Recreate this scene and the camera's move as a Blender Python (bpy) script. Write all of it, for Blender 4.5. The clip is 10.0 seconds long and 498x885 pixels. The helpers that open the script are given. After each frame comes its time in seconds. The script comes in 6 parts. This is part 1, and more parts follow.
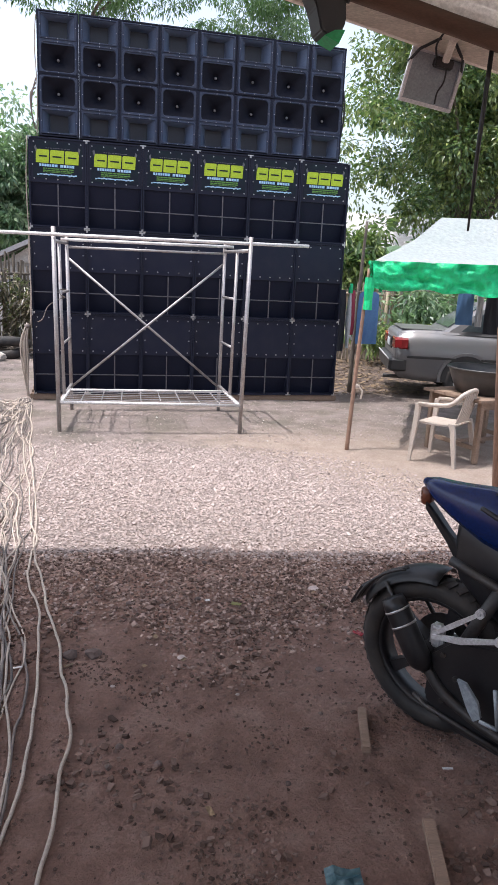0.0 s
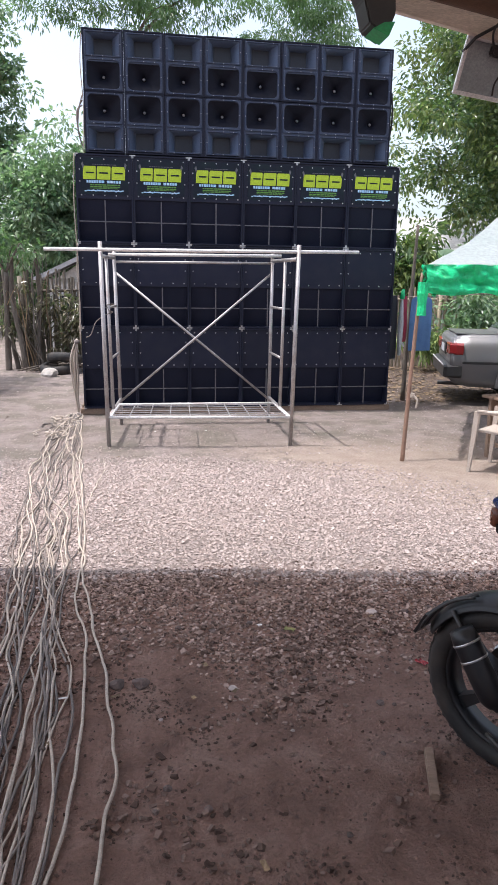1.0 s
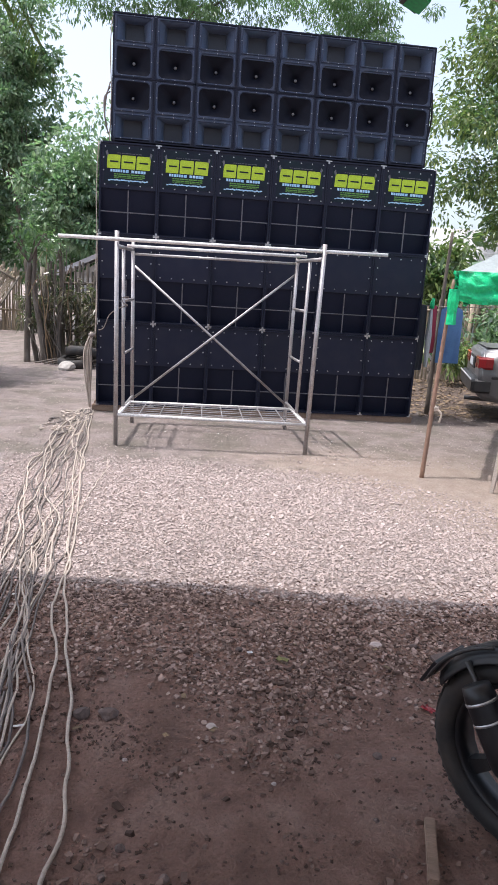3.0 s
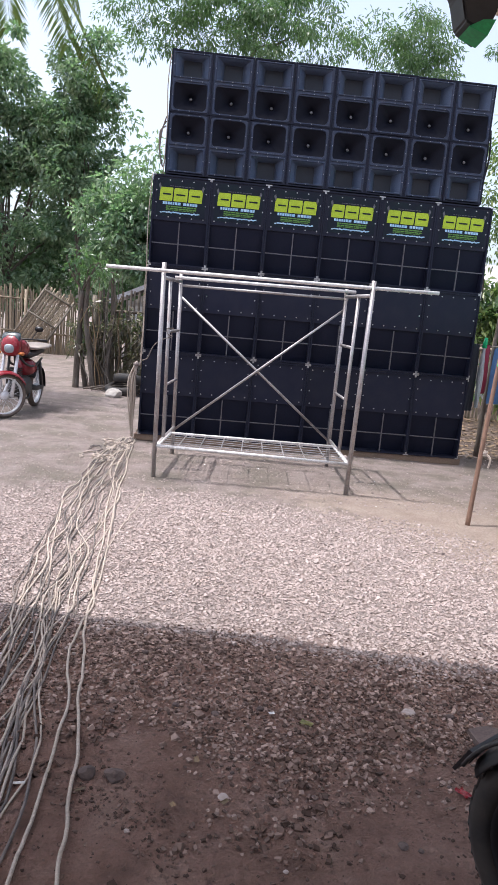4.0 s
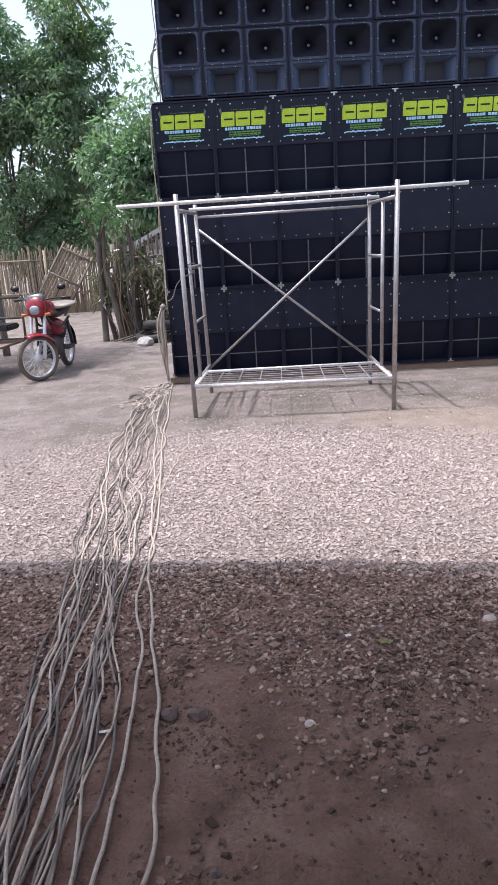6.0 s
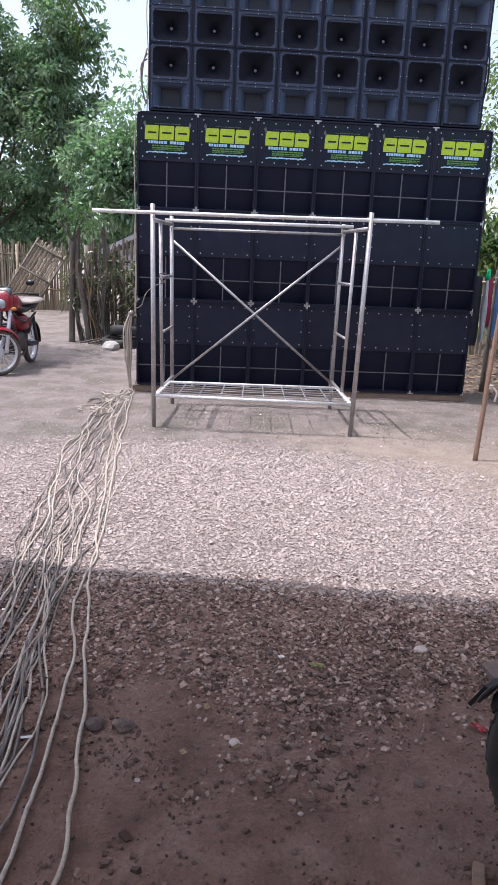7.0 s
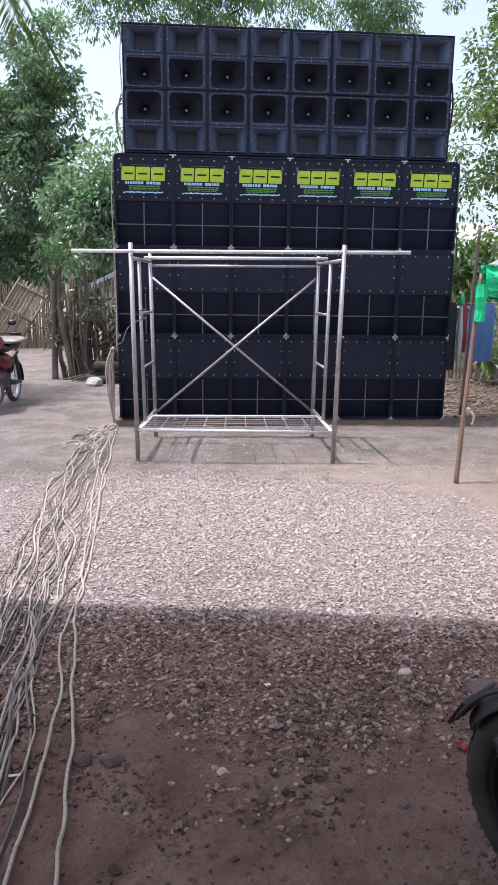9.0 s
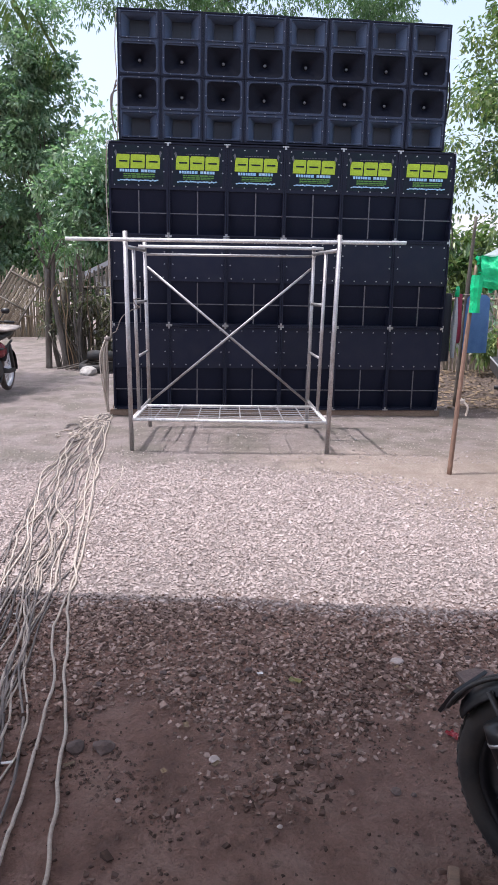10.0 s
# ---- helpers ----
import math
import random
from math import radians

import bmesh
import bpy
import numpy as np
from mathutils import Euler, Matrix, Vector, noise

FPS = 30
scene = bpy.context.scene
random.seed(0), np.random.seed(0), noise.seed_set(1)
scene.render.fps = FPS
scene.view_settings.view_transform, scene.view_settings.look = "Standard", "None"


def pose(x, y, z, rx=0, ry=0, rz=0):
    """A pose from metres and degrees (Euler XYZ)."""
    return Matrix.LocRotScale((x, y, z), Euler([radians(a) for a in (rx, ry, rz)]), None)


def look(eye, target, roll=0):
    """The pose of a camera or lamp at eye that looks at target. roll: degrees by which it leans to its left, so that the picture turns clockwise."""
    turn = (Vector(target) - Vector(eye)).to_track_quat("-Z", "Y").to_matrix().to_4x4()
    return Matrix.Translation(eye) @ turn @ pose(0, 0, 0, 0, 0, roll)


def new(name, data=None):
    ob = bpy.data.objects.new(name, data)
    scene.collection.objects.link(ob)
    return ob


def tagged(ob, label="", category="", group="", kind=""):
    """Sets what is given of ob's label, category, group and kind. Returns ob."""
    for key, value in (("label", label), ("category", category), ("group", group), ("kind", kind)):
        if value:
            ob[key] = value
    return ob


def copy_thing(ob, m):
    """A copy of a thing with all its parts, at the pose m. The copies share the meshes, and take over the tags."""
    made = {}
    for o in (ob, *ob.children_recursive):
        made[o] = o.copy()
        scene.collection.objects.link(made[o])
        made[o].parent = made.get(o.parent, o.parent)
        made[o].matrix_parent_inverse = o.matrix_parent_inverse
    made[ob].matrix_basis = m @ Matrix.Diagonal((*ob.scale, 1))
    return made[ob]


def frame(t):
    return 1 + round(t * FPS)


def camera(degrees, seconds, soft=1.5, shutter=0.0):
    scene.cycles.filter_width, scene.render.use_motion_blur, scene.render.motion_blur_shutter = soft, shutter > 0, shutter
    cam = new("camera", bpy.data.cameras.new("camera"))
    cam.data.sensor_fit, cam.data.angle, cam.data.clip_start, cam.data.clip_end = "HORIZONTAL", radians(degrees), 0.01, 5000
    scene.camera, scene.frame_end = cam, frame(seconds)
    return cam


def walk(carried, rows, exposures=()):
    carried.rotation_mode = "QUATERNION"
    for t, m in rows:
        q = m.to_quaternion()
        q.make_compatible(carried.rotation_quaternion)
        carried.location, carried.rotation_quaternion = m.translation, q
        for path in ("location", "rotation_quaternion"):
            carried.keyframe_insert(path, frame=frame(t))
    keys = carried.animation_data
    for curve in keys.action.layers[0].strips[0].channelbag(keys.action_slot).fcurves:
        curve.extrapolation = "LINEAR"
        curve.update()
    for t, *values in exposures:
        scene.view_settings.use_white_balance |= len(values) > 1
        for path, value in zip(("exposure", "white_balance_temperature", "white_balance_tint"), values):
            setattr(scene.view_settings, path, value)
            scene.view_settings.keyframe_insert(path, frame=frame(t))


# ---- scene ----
cam = camera(39.2, 10.0, soft=1.5)
PATH = [
    (0, (0.435, 0.318, 1.574), (0.962, 2.453, 1.054), 2.7),
    (0.5, (0.405, 0.367, 1.59), (0.927, 2.503, 1.07), 1.7),
    (1, (0.471, 0.475, 1.57), (0.837, 2.649, 1.075), 0.8),
    (1.5, (0.555, 0.551, 1.571), (0.888, 2.733, 1.089), 1.2),
    (2, (0.611, 0.566, 1.544), (0.869, 2.74, 0.984), 1.3),
    (2.5, (0.617, 0.646, 1.505), (0.898, 2.816, 0.936), 3.5),
    (2.7, (0.611, 0.702, 1.501), (0.909, 2.881, 0.982), 3.7),
    (3.8, (0.644, 0.897, 1.546), (0.871, 3.103, 1.111), 4.6),
    (4, (0.688, 0.923, 1.544), (0.828, 3.144, 1.145), 5.2),
    (4.5, (0.754, 0.964, 1.522), (0.827, 3.175, 1.06), 3.2),
    (5, (0.718, 0.989, 1.511), (0.699, 3.185, 0.981), 0.5),
    (5.5, (0.692, 1.04, 1.48), (0.681, 3.22, 0.887), -2.6),
    (5.7, (0.692, 1.045, 1.477), (0.681, 3.226, 0.871), -4.2),
    (6.8, (0.697, 1.046, 1.471), (0.807, 3.228, 0.895), 1.8),
    (7, (0.723, 1.026, 1.488), (0.857, 3.211, 0.929), 2.5),
    (7.5, (0.747, 1.007, 1.492), (0.906, 3.204, 0.982), 2.7),
    (8, (0.748, 0.98, 1.502), (0.923, 3.178, 1.008), 2.4),
    (8.5, (0.757, 0.967, 1.506), (0.927, 3.167, 1.02), 0.6),
    (9, (0.753, 0.964, 1.506), (0.927, 3.169, 1.043), 0.7),
    (9.5, (0.748, 0.962, 1.505), (0.927, 3.161, 1.016), 1.0),
    (10, (0.756, 0.965, 1.502), (0.948, 3.163, 1.009), 1.1),
]
walk(cam, [(t, look(eye, target, roll)) for t, eye, target, roll in PATH], [(0, 0.57, 6250, 12), (1, 0.54, 6250, 12), (2.5, 0.5, 6200, 12), (4.5, 0.45, 6150, 13), (5.5, 0.45, 6000, 13), (8, 0.45, 5950, 14), (10, 0.42, 5950, 14)])
# ---------------------------------------------------------------- light
SUN_EL, SUN_DIR = 70.0, Vector((-0.29, 0.02, 1.0)).normalized()
world = bpy.data.worlds.new("sky")
scene.world = world
world.use_nodes = True
wn, wl = world.node_tree.nodes, world.node_tree.links
wn.clear()
sky = wn.new("ShaderNodeTexSky")
sky.sky_type, sky.sun_disc = "NISHITA", False
sky.sun_elevation = math.asin(SUN_DIR.z)
sky.sun_rotation = math.atan2(SUN_DIR.x, SUN_DIR.y)
sky.air_density, sky.dust_density, sky.ozone_density = 1.0, 4.0, 1.0
hsv = wn.new("ShaderNodeHueSaturation")
hsv.inputs["Saturation"].default_value = 0.62
hsv.inputs["Value"].default_value = 1.15
bg = wn.new("ShaderNodeBackground")
bg.inputs["Strength"].default_value = 0.205
wo = wn.new("ShaderNodeOutputWorld")
wl.new(sky.outputs[0], hsv.inputs["Color"])
wl.new(hsv.outputs[0], bg.inputs["Color"])
wl.new(bg.outputs[0], wo.inputs["Surface"])
sun = new("sun", bpy.data.lights.new("sun", "SUN"))
sun.data.energy, sun.data.angle, sun.data.color = 3.1, radians(0.6), (1.0, 0.965, 0.92)
sun.matrix_world = look(SUN_DIR * 40, (0, 0, 0))


# ---------------------------------------------------------------- materials
def shader(name):
    m = bpy.data.materials.new(name)
    m.use_nodes = True
    n, l = m.node_tree.nodes, m.node_tree.links
    return m, n, l, n["Principled BSDF"]


def noise_node(n, l, coord, scale, detail=4.0, rough=0.55):
    t = n.new("ShaderNodeTexNoise")
    t.inputs["Scale"].default_value, t.inputs["Detail"].default_value, t.inputs["Roughness"].default_value = scale, detail, rough
    l.new(coord, t.inputs["Vector"])
    return t.outputs["Fac"]


def ramp(n, l, fac, stops):
    r = n.new("ShaderNodeValToRGB")
    e = r.color_ramp.elements
    while len(e) < len(stops):
        e.new(0.5)
    for el, (p, c) in zip(e, stops):
        el.position, el.color = p, (*c, 1)
    l.new(fac, r.inputs["Fac"])
    return r.outputs["Color"]


def mix(n, l, fac, a, b, kind="MIX"):
    m = n.new("ShaderNodeMix")
    m.data_type, m.blend_type = "RGBA", kind
    for sock, v in ((m.inputs[0], fac), (m.inputs[6], a), (m.inputs[7], b)):
        if hasattr(v, "is_linked"):
            l.new(v, sock)
        elif isinstance(v, (int, float)):
            sock.default_value = v
        else:
            sock.default_value = (*v, 1)
    return m.outputs[2]


def bump(n, l, bsdf, height, strength, distance):
    b = n.new("ShaderNodeBump")
    b.inputs["Strength"].default_value, b.inputs["Distance"].default_value = strength, distance
    l.new(height, b.inputs["Height"])
    l.new(b.outputs[0], bsdf.inputs["Normal"])


def worn(name, base, rough=0.6, metal=0.0, dirt=None, dirt_amount=0.5, coarse=3.0, fine=40.0, relief=0.3, depth=0.002, spread=0.0, stretch=None, spec=0.5):
    """A surface with fine grain, broad stains of another colour, and per-object variation."""
    m, n, l, b = shader(name)
    tc = n.new("ShaderNodeTexCoord")
    coord = tc.outputs["Object"]
    if stretch:
        mp = n.new("ShaderNodeMapping")
        mp.inputs["Scale"].default_value = stretch
        l.new(coord, mp.inputs["Vector"])
        coord = mp.outputs[0]
    f1, f2 = noise_node(n, l, coord, coarse), noise_node(n, l, coord, fine, 6.0, 0.65)
    dark = tuple(c * 0.72 for c in base)
    lite = tuple(min(1, c * 1.25) for c in base)
    col = ramp(n, l, f2, [(0.3, dark), (0.72, lite)])
    if dirt:
        fac = ramp(n, l, f1, [(0.42, (0, 0, 0)), (0.75, (dirt_amount,) * 3)])
        col = mix(n, l, fac, col, dirt)
    if spread:
        oi = n.new("ShaderNodeObjectInfo")
        v = n.new("ShaderNodeMapRange")
        v.inputs["To Min"].default_value, v.inputs["To Max"].default_value = 1 - spread, 1 + spread
        l.new(oi.outputs["Random"], v.inputs["Value"])
        h = n.new("ShaderNodeHueSaturation")
        l.new(col, h.inputs["Color"])
        l.new(v.outputs[0], h.inputs["Value"])
        col = h.outputs[0]
    l.new(col, b.inputs["Base Color"])
    b.inputs["Metallic"].default_value = metal
    b.inputs["Specular IOR Level"].default_value = spec
    rr = n.new("ShaderNodeMapRange")
    rr.inputs["To Min"].default_value, rr.inputs["To Max"].default_value = max(0.04, rough - 0.12), min(1, rough + 0.12)
    l.new(f1, rr.inputs["Value"])
    l.new(rr.outputs[0], b.inputs["Roughness"])
    if relief:
        bump(n, l, b, f2, relief, depth)
    return m


def leafy(name, dark, mid, lite, through_light=0.35):
    m, n, l, b = shader(name)
    geo = n.new("ShaderNodeNewGeometry")
    tc = n.new("ShaderNodeTexCoord")
    patch = noise_node(n, l, tc.outputs["Object"], 1.3, 3.0)
    c1 = ramp(n, l, geo.outputs["Random Per Island"], [(0.0, dark), (0.55, mid), (1.0, lite)])
    c2 = mix(n, l, ramp(n, l, patch, [(0.45, (0, 0, 0)), (0.7, (0.7, 0.7, 0.7))]), c1, lite)
    l.new(c2, b.inputs["Base Color"])
    b.inputs["Roughness"].default_value = 0.34
    b.inputs["Specular IOR Level"].default_value = 0.8
    tr = n.new("ShaderNodeBsdfTranslucent")
    l.new(mix(n, l, 0.5, c2, (0.22, 0.48, 0.10)), tr.inputs["Color"])
    ms = n.new("ShaderNodeMixShader")
    ms.inputs[0].default_value = through_light
    l.new(b.outputs[0], ms.inputs[1])
    l.new(tr.outputs[0], ms.inputs[2])
    l.new(ms.outputs[0], n["Material Output"].inputs["Surface"])
    return m


def ground_material():
    m, n, l, b = shader("earth")
    tc = n.new("ShaderNodeTexCoord")
    co = tc.outputs["Object"]
    sep = n.new("ShaderNodeSeparateXYZ")
    l.new(co, sep.inputs[0])
    big, midn, fine = noise_node(n, l, co, 0.7, 3), noise_node(n, l, co, 5.0, 5), noise_node(n, l, co, 60.0, 6, 0.7)
    crumbs = noise_node(n, l, co, 22.0, 5, 0.7)
    reddish = ramp(n, l, midn, [(0.25, (0.185, 0.108, 0.085)), (0.5, (0.345, 0.205, 0.162)), (0.8, (0.47, 0.32, 0.262))])
    reddish = mix(n, l, ramp(n, l, crumbs, [(0.30, (0.7,) * 3), (0.42, (0, 0, 0))]), reddish, (0.085, 0.055, 0.045))
    pale = ramp(n, l, midn, [(0.25, (0.26, 0.21, 0.19)), (0.55, (0.36, 0.295, 0.268)), (0.8, (0.44, 0.37, 0.342))])
    vor = n.new("ShaderNodeTexVoronoi")
    vor.inputs["Scale"].default_value = 42.0
    l.new(co, vor.inputs["Vector"])
    patch = noise_node(n, l, co, 1.9, 5, 0.65)
    pale = mix(n, l, ramp(n, l, patch, [(0.46, (0, 0, 0)), (0.60, (0.8,) * 3)]), pale, (0.215, 0.19, 0.155))
    gravel = ramp(n, l, vor.outputs["Color"], [(0.1, (0.33, 0.266, 0.24)), (0.5, (0.42, 0.345, 0.315)), (0.9, (0.5, 0.42, 0.39))])

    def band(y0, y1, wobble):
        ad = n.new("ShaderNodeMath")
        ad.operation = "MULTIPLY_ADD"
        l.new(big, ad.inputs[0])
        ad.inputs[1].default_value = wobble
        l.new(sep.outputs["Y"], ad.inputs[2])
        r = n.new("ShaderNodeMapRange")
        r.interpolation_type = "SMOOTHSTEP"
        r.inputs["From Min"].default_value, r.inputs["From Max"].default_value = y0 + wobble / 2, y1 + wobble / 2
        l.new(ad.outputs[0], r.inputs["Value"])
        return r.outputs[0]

    # darker, redder earth up to about y = 4, gravel colour beyond
    c = mix(n, l, band(3.75, 4.35, 0.6), reddish, gravel)
    c = mix(n, l, band(5.9, 6.9, 1.2), c, pale)
    tan = n.new("ShaderNodeMath")
    tan.operation = "MULTIPLY_ADD"
    l.new(sep.outputs["Y"], tan.inputs[0])
    tan.inputs[1].default_value = 0.65
    l.new(sep.outputs["X"], tan.inputs[2])
    tan2 = n.new("ShaderNodeMath")
    tan2.operation = "MULTIPLY_ADD"
    l.new(midn, tan2.inputs[0])
    tan2.inputs[1].default_value = 1.6
    l.new(tan.outputs[0], tan2.inputs[2])
    dry = n.new("ShaderNodeMapRange")
    dry.interpolation_type = "SMOOTHSTEP"
    dry.inputs["From Min"].default_value, dry.inputs["From Max"].default_value = 6.2, 7.3
    l.new(tan2.outputs[0], dry.inputs["Value"])
    near = n.new("ShaderNodeMath")
    near.operation = "SUBTRACT"
    near.inputs[0].default_value = 1.0
    l.new(band(6.6, 7.8, 1.2), near.inputs[1])
    dryn = n.new("ShaderNodeMath")
    dryn.operation = "MULTIPLY"
    l.new(dry.outputs[0], dryn.inputs[0])
    l.new(near.outputs[0], dryn.inputs[1])
    c = mix(n, l, dryn.outputs[0], c, ramp(n, l, midn, [(0.3, (0.40, 0.31, 0.255)), (0.7, (0.50, 0.405, 0.34))]))
    corner = n.new("ShaderNodeMath")
    corner.operation = "MULTIPLY_ADD"
    l.new(midn, corner.inputs[0])
    corner.inputs[1].default_value = 1.5
    l.new(sep.outputs["X"], corner.inputs[2])
    gate = n.new("ShaderNodeMapRange")
    gate.interpolation_type = "SMOOTHSTEP"
    gate.inputs["From Min"].default_value, gate.inputs["From Max"].default_value = 4.3, 5.2
    l.new(corner.outputs[0], gate.inputs["Value"])
    both = n.new("ShaderNodeMath")
    both.operation = "MULTIPLY"
    l.new(gate.outputs[0], both.inputs[0])
    l.new(band(8.6, 9.8, 1.4), both.inputs[1])
    c = mix(n, l, both.outputs[0], c, ramp(n, l, midn, [(0.3, (0.07, 0.05, 0.04)), (0.7, (0.19, 0.14, 0.11))]))
    c = mix(n, l, ramp(n, l, fine, [(0.35, (0.35,) * 3), (0.65, (0, 0, 0))]), c, (0.12, 0.09, 0.07))
    l.new(c, b.inputs["Base Color"])
    b.inputs["Roughness"].default_value = 0.9
    b.inputs["Specular IOR Level"].default_value = 0.25
    hsum = n.new("ShaderNodeMath")
    hsum.operation = "MULTIPLY_ADD"
    l.new(midn, hsum.inputs[0])
    hsum.inputs[1].default_value = 1.6
    hs2 = n.new("ShaderNodeMath")
    hs2.operation = "MULTIPLY_ADD"
    l.new(crumbs, hs2.inputs[0])
    hs2.inputs[1].default_value = 1.2
    l.new(fine, hs2.inputs[2])
    l.new(hs2.outputs[0], hsum.inputs[2])
    bump(n, l, b, hsum.outputs[0], 1.0, 0.035)
    return m


def stone_material(name, dark, mid, lite):
    m, n, l, b = shader(name)
    geo = n.new("ShaderNodeNewGeometry")
    tc = n.new("ShaderNodeTexCoord")
    f = noise_node(n, l, tc.outputs["Object"], 55.0, 4)
    c = ramp(n, l, geo.outputs["Random Per Island"], [(0.0, dark), (0.5, mid), (1.0, lite)])
    c = mix(n, l, ramp(n, l, f, [(0.35, (0.4,) * 3), (0.7, (0, 0, 0))]), c, tuple(v * 0.6 for v in mid))
    l.new(c, b.inputs["Base Color"])
    b.inputs["Roughness"].default_value = 0.92
    b.inputs["Specular IOR Level"].default_value = 0.15
    bump(n, l, b, f, 0.5, 0.004)
    return m


def plain_glass(name, tint, rough=0.03):
    m, n, l, b = shader(name)
    b.inputs["Base Color"].default_value = (*tint, 1)
    b.inputs["Roughness"].default_value = rough
    b.inputs["Transmission Weight"].default_value = 0.85
    return m


EARTH = ground_material()
GRAVEL = stone_material("gravel_stone", (0.33, 0.265, 0.24), (0.42, 0.345, 0.315), (0.50, 0.42, 0.39))
# earthy copy of the gravel, with the roof's shade put into its colour
SHADED = stone_material("shaded_earthy_stone", (0.06, 0.040, 0.032), (0.27, 0.187, 0.155), (0.52, 0.39, 0.335))
CLOD = stone_material("earth_clod", (0.07, 0.045, 0.036), (0.145, 0.095, 0.077), (0.28, 0.195, 0.163))
CAB = worn("black_cabinet_paint", (0.010, 0.0125, 0.028), 0.55, spec=0.25, dirt=(0.03, 0.03, 0.038), dirt_amount=0.25, coarse=4, fine=220, relief=0.35, depth=0.001, spread=0.15)
BAFFLE = worn("black_baffle_paint", (0.010, 0.0122, 0.028), 0.5, spec=0.25, dirt=(0.035, 0.035, 0.045), dirt_amount=0.3, coarse=5, fine=160, relief=0.2, depth=0.001, spread=0.15)
MOUTH = worn("dark_horn_mouth", (0.009, 0.0115, 0.027), 0.6, spec=0.2, coarse=6, fine=90, relief=0.2)
DEEP = worn("black_horn_flare", (0.008, 0.009, 0.016), 0.6, spec=0.12, coarse=6, fine=90, relief=0.1)
HORNBACK = worn("dim_horn_throat", (0.015, 0.019, 0.031), 0.5, coarse=6, fine=90, relief=0.1)
PLASTIC = worn("grey_black_horn_plastic", (0.085, 0.115, 0.18), 0.34, dirt=(0.10, 0.10, 0.105), dirt_amount=0.35, coarse=7, fine=120, relief=0.1, spread=0.12)
FLANGE = worn("horn_face_paint", (0.030, 0.042, 0.078), 0.42, spec=0.35, dirt=(0.09, 0.09, 0.095), dirt_amount=0.3, coarse=6, fine=150, relief=0.15, spread=0.12)
BAR = worn("worn_grey_bar", (0.13, 0.13, 0.145), 0.5, 0.4, dirt=(0.06, 0.05, 0.045), dirt_amount=0.5, coarse=9, fine=80)
STEEL = worn("bright_bracket_steel", (0.55, 0.55, 0.56), 0.35, 0.8, dirt=(0.2, 0.17, 0.14), dirt_amount=0.4, coarse=30, fine=120)
DOME = worn("aluminium_dome", (0.20, 0.20, 0.205), 0.45, 0.3, coarse=30, fine=90)
GALV = worn("galvanised_pipe", (0.42, 0.40, 0.40), 0.42, 0.55, dirt=(0.22, 0.16, 0.13), dirt_amount=0.6, coarse=6, fine=70, relief=0.2, depth=0.001)
GALVW = worn("white_painted_pipe", (0.68, 0.66, 0.65), 0.5, 0.1, dirt=(0.28, 0.22, 0.18), dirt_amount=0.5, coarse=7, fine=70, relief=0.2, depth=0.001)
LIME = worn("lime_print", (0.42, 0.56, 0.02), 0.5, dirt=(0.3, 0.4, 0.02), dirt_amount=0.4, coarse=12, fine=80, relief=0)
GREENP = worn("green_print", (0.10, 0.24, 0.04), 0.5, coarse=12, fine=80, relief=0)
TEALP = worn("dark_teal_print", (0.02, 0.07, 0.085), 0.4, dirt=(0.25, 0.36, 0.40), dirt_amount=0.6, coarse=25, fine=80, relief=0)
BLUEP = worn("pale_blue_print", (0.28, 0.52, 0.75), 0.5, dirt=(0.7, 0.8, 0.85), dirt_amount=0.7, coarse=18, fine=80, relief=0)
PRINTBG = worn("dark_print_sheet", (0.008, 0.012, 0.022), 0.45, spec=0.2, dirt=(0.012, 0.03, 0.028), dirt_amount=0.6, coarse=8, fine=90, relief=0.05)
BAMBOO = worn("weathered_bamboo", (0.34, 0.27, 0.19), 0.7, dirt=(0.13, 0.10, 0.075), dirt_amount=0.7, coarse=5, fine=60, spread=0.3, stretch=(1, 1, 0.25))
BAMBOO_D = worn("grey_old_bamboo", (0.19, 0.16, 0.125), 0.8, dirt=(0.07, 0.055, 0.045), dirt_amount=0.7, coarse=4, fine=50, spread=0.35, stretch=(1, 1, 0.25))
REDBAM = worn("brown_bamboo_pole", (0.27, 0.16, 0.11), 0.65, dirt=(0.13, 0.08, 0.06), dirt_amount=0.6, coarse=6, fine=60, stretch=(1, 1, 0.3))
PLANK = worn("raw_wood", (0.25, 0.17, 0.125), 0.75, dirt=(0.15, 0.10, 0.07), dirt_amount=0.7, coarse=6, fine=70, spread=0.2, stretch=(6, 0.6, 6))
BEAM = worn("dark_roof_beam", (0.10, 0.055, 0.035), 0.8, dirt=(0.05, 0.03, 0.02), dirt_amount=0.6, coarse=3, fine=50, stretch=(0.4, 5, 5))
FASCIA = worn("pale_fascia_board", (0.76, 0.68, 0.60), 0.75, dirt=(0.27, 0.22, 0.18), dirt_amount=0.6, coarse=3, fine=60, stretch=(0.4, 5, 5))
ROOFM = worn("corrugated_iron", (0.72, 0.70, 0.67), 0.5, 0.1, dirt=(0.42, 0.30, 0.22), dirt_amount=0.3, coarse=2, fine=50)
WALLM = worn("rough_shed_wall", (0.22, 0.18, 0.15), 0.9, dirt=(0.10, 0.08, 0.07), dirt_amount=0.6, coarse=2, fine=40, relief=0.4, depth=0.006)
RUBBER = worn("tyre_rubber", (0.016, 0.015, 0.015), 0.7, dirt=(0.10, 0.075, 0.06), dirt_amount=0.45, coarse=9, fine=90, relief=0.4, depth=0.002)
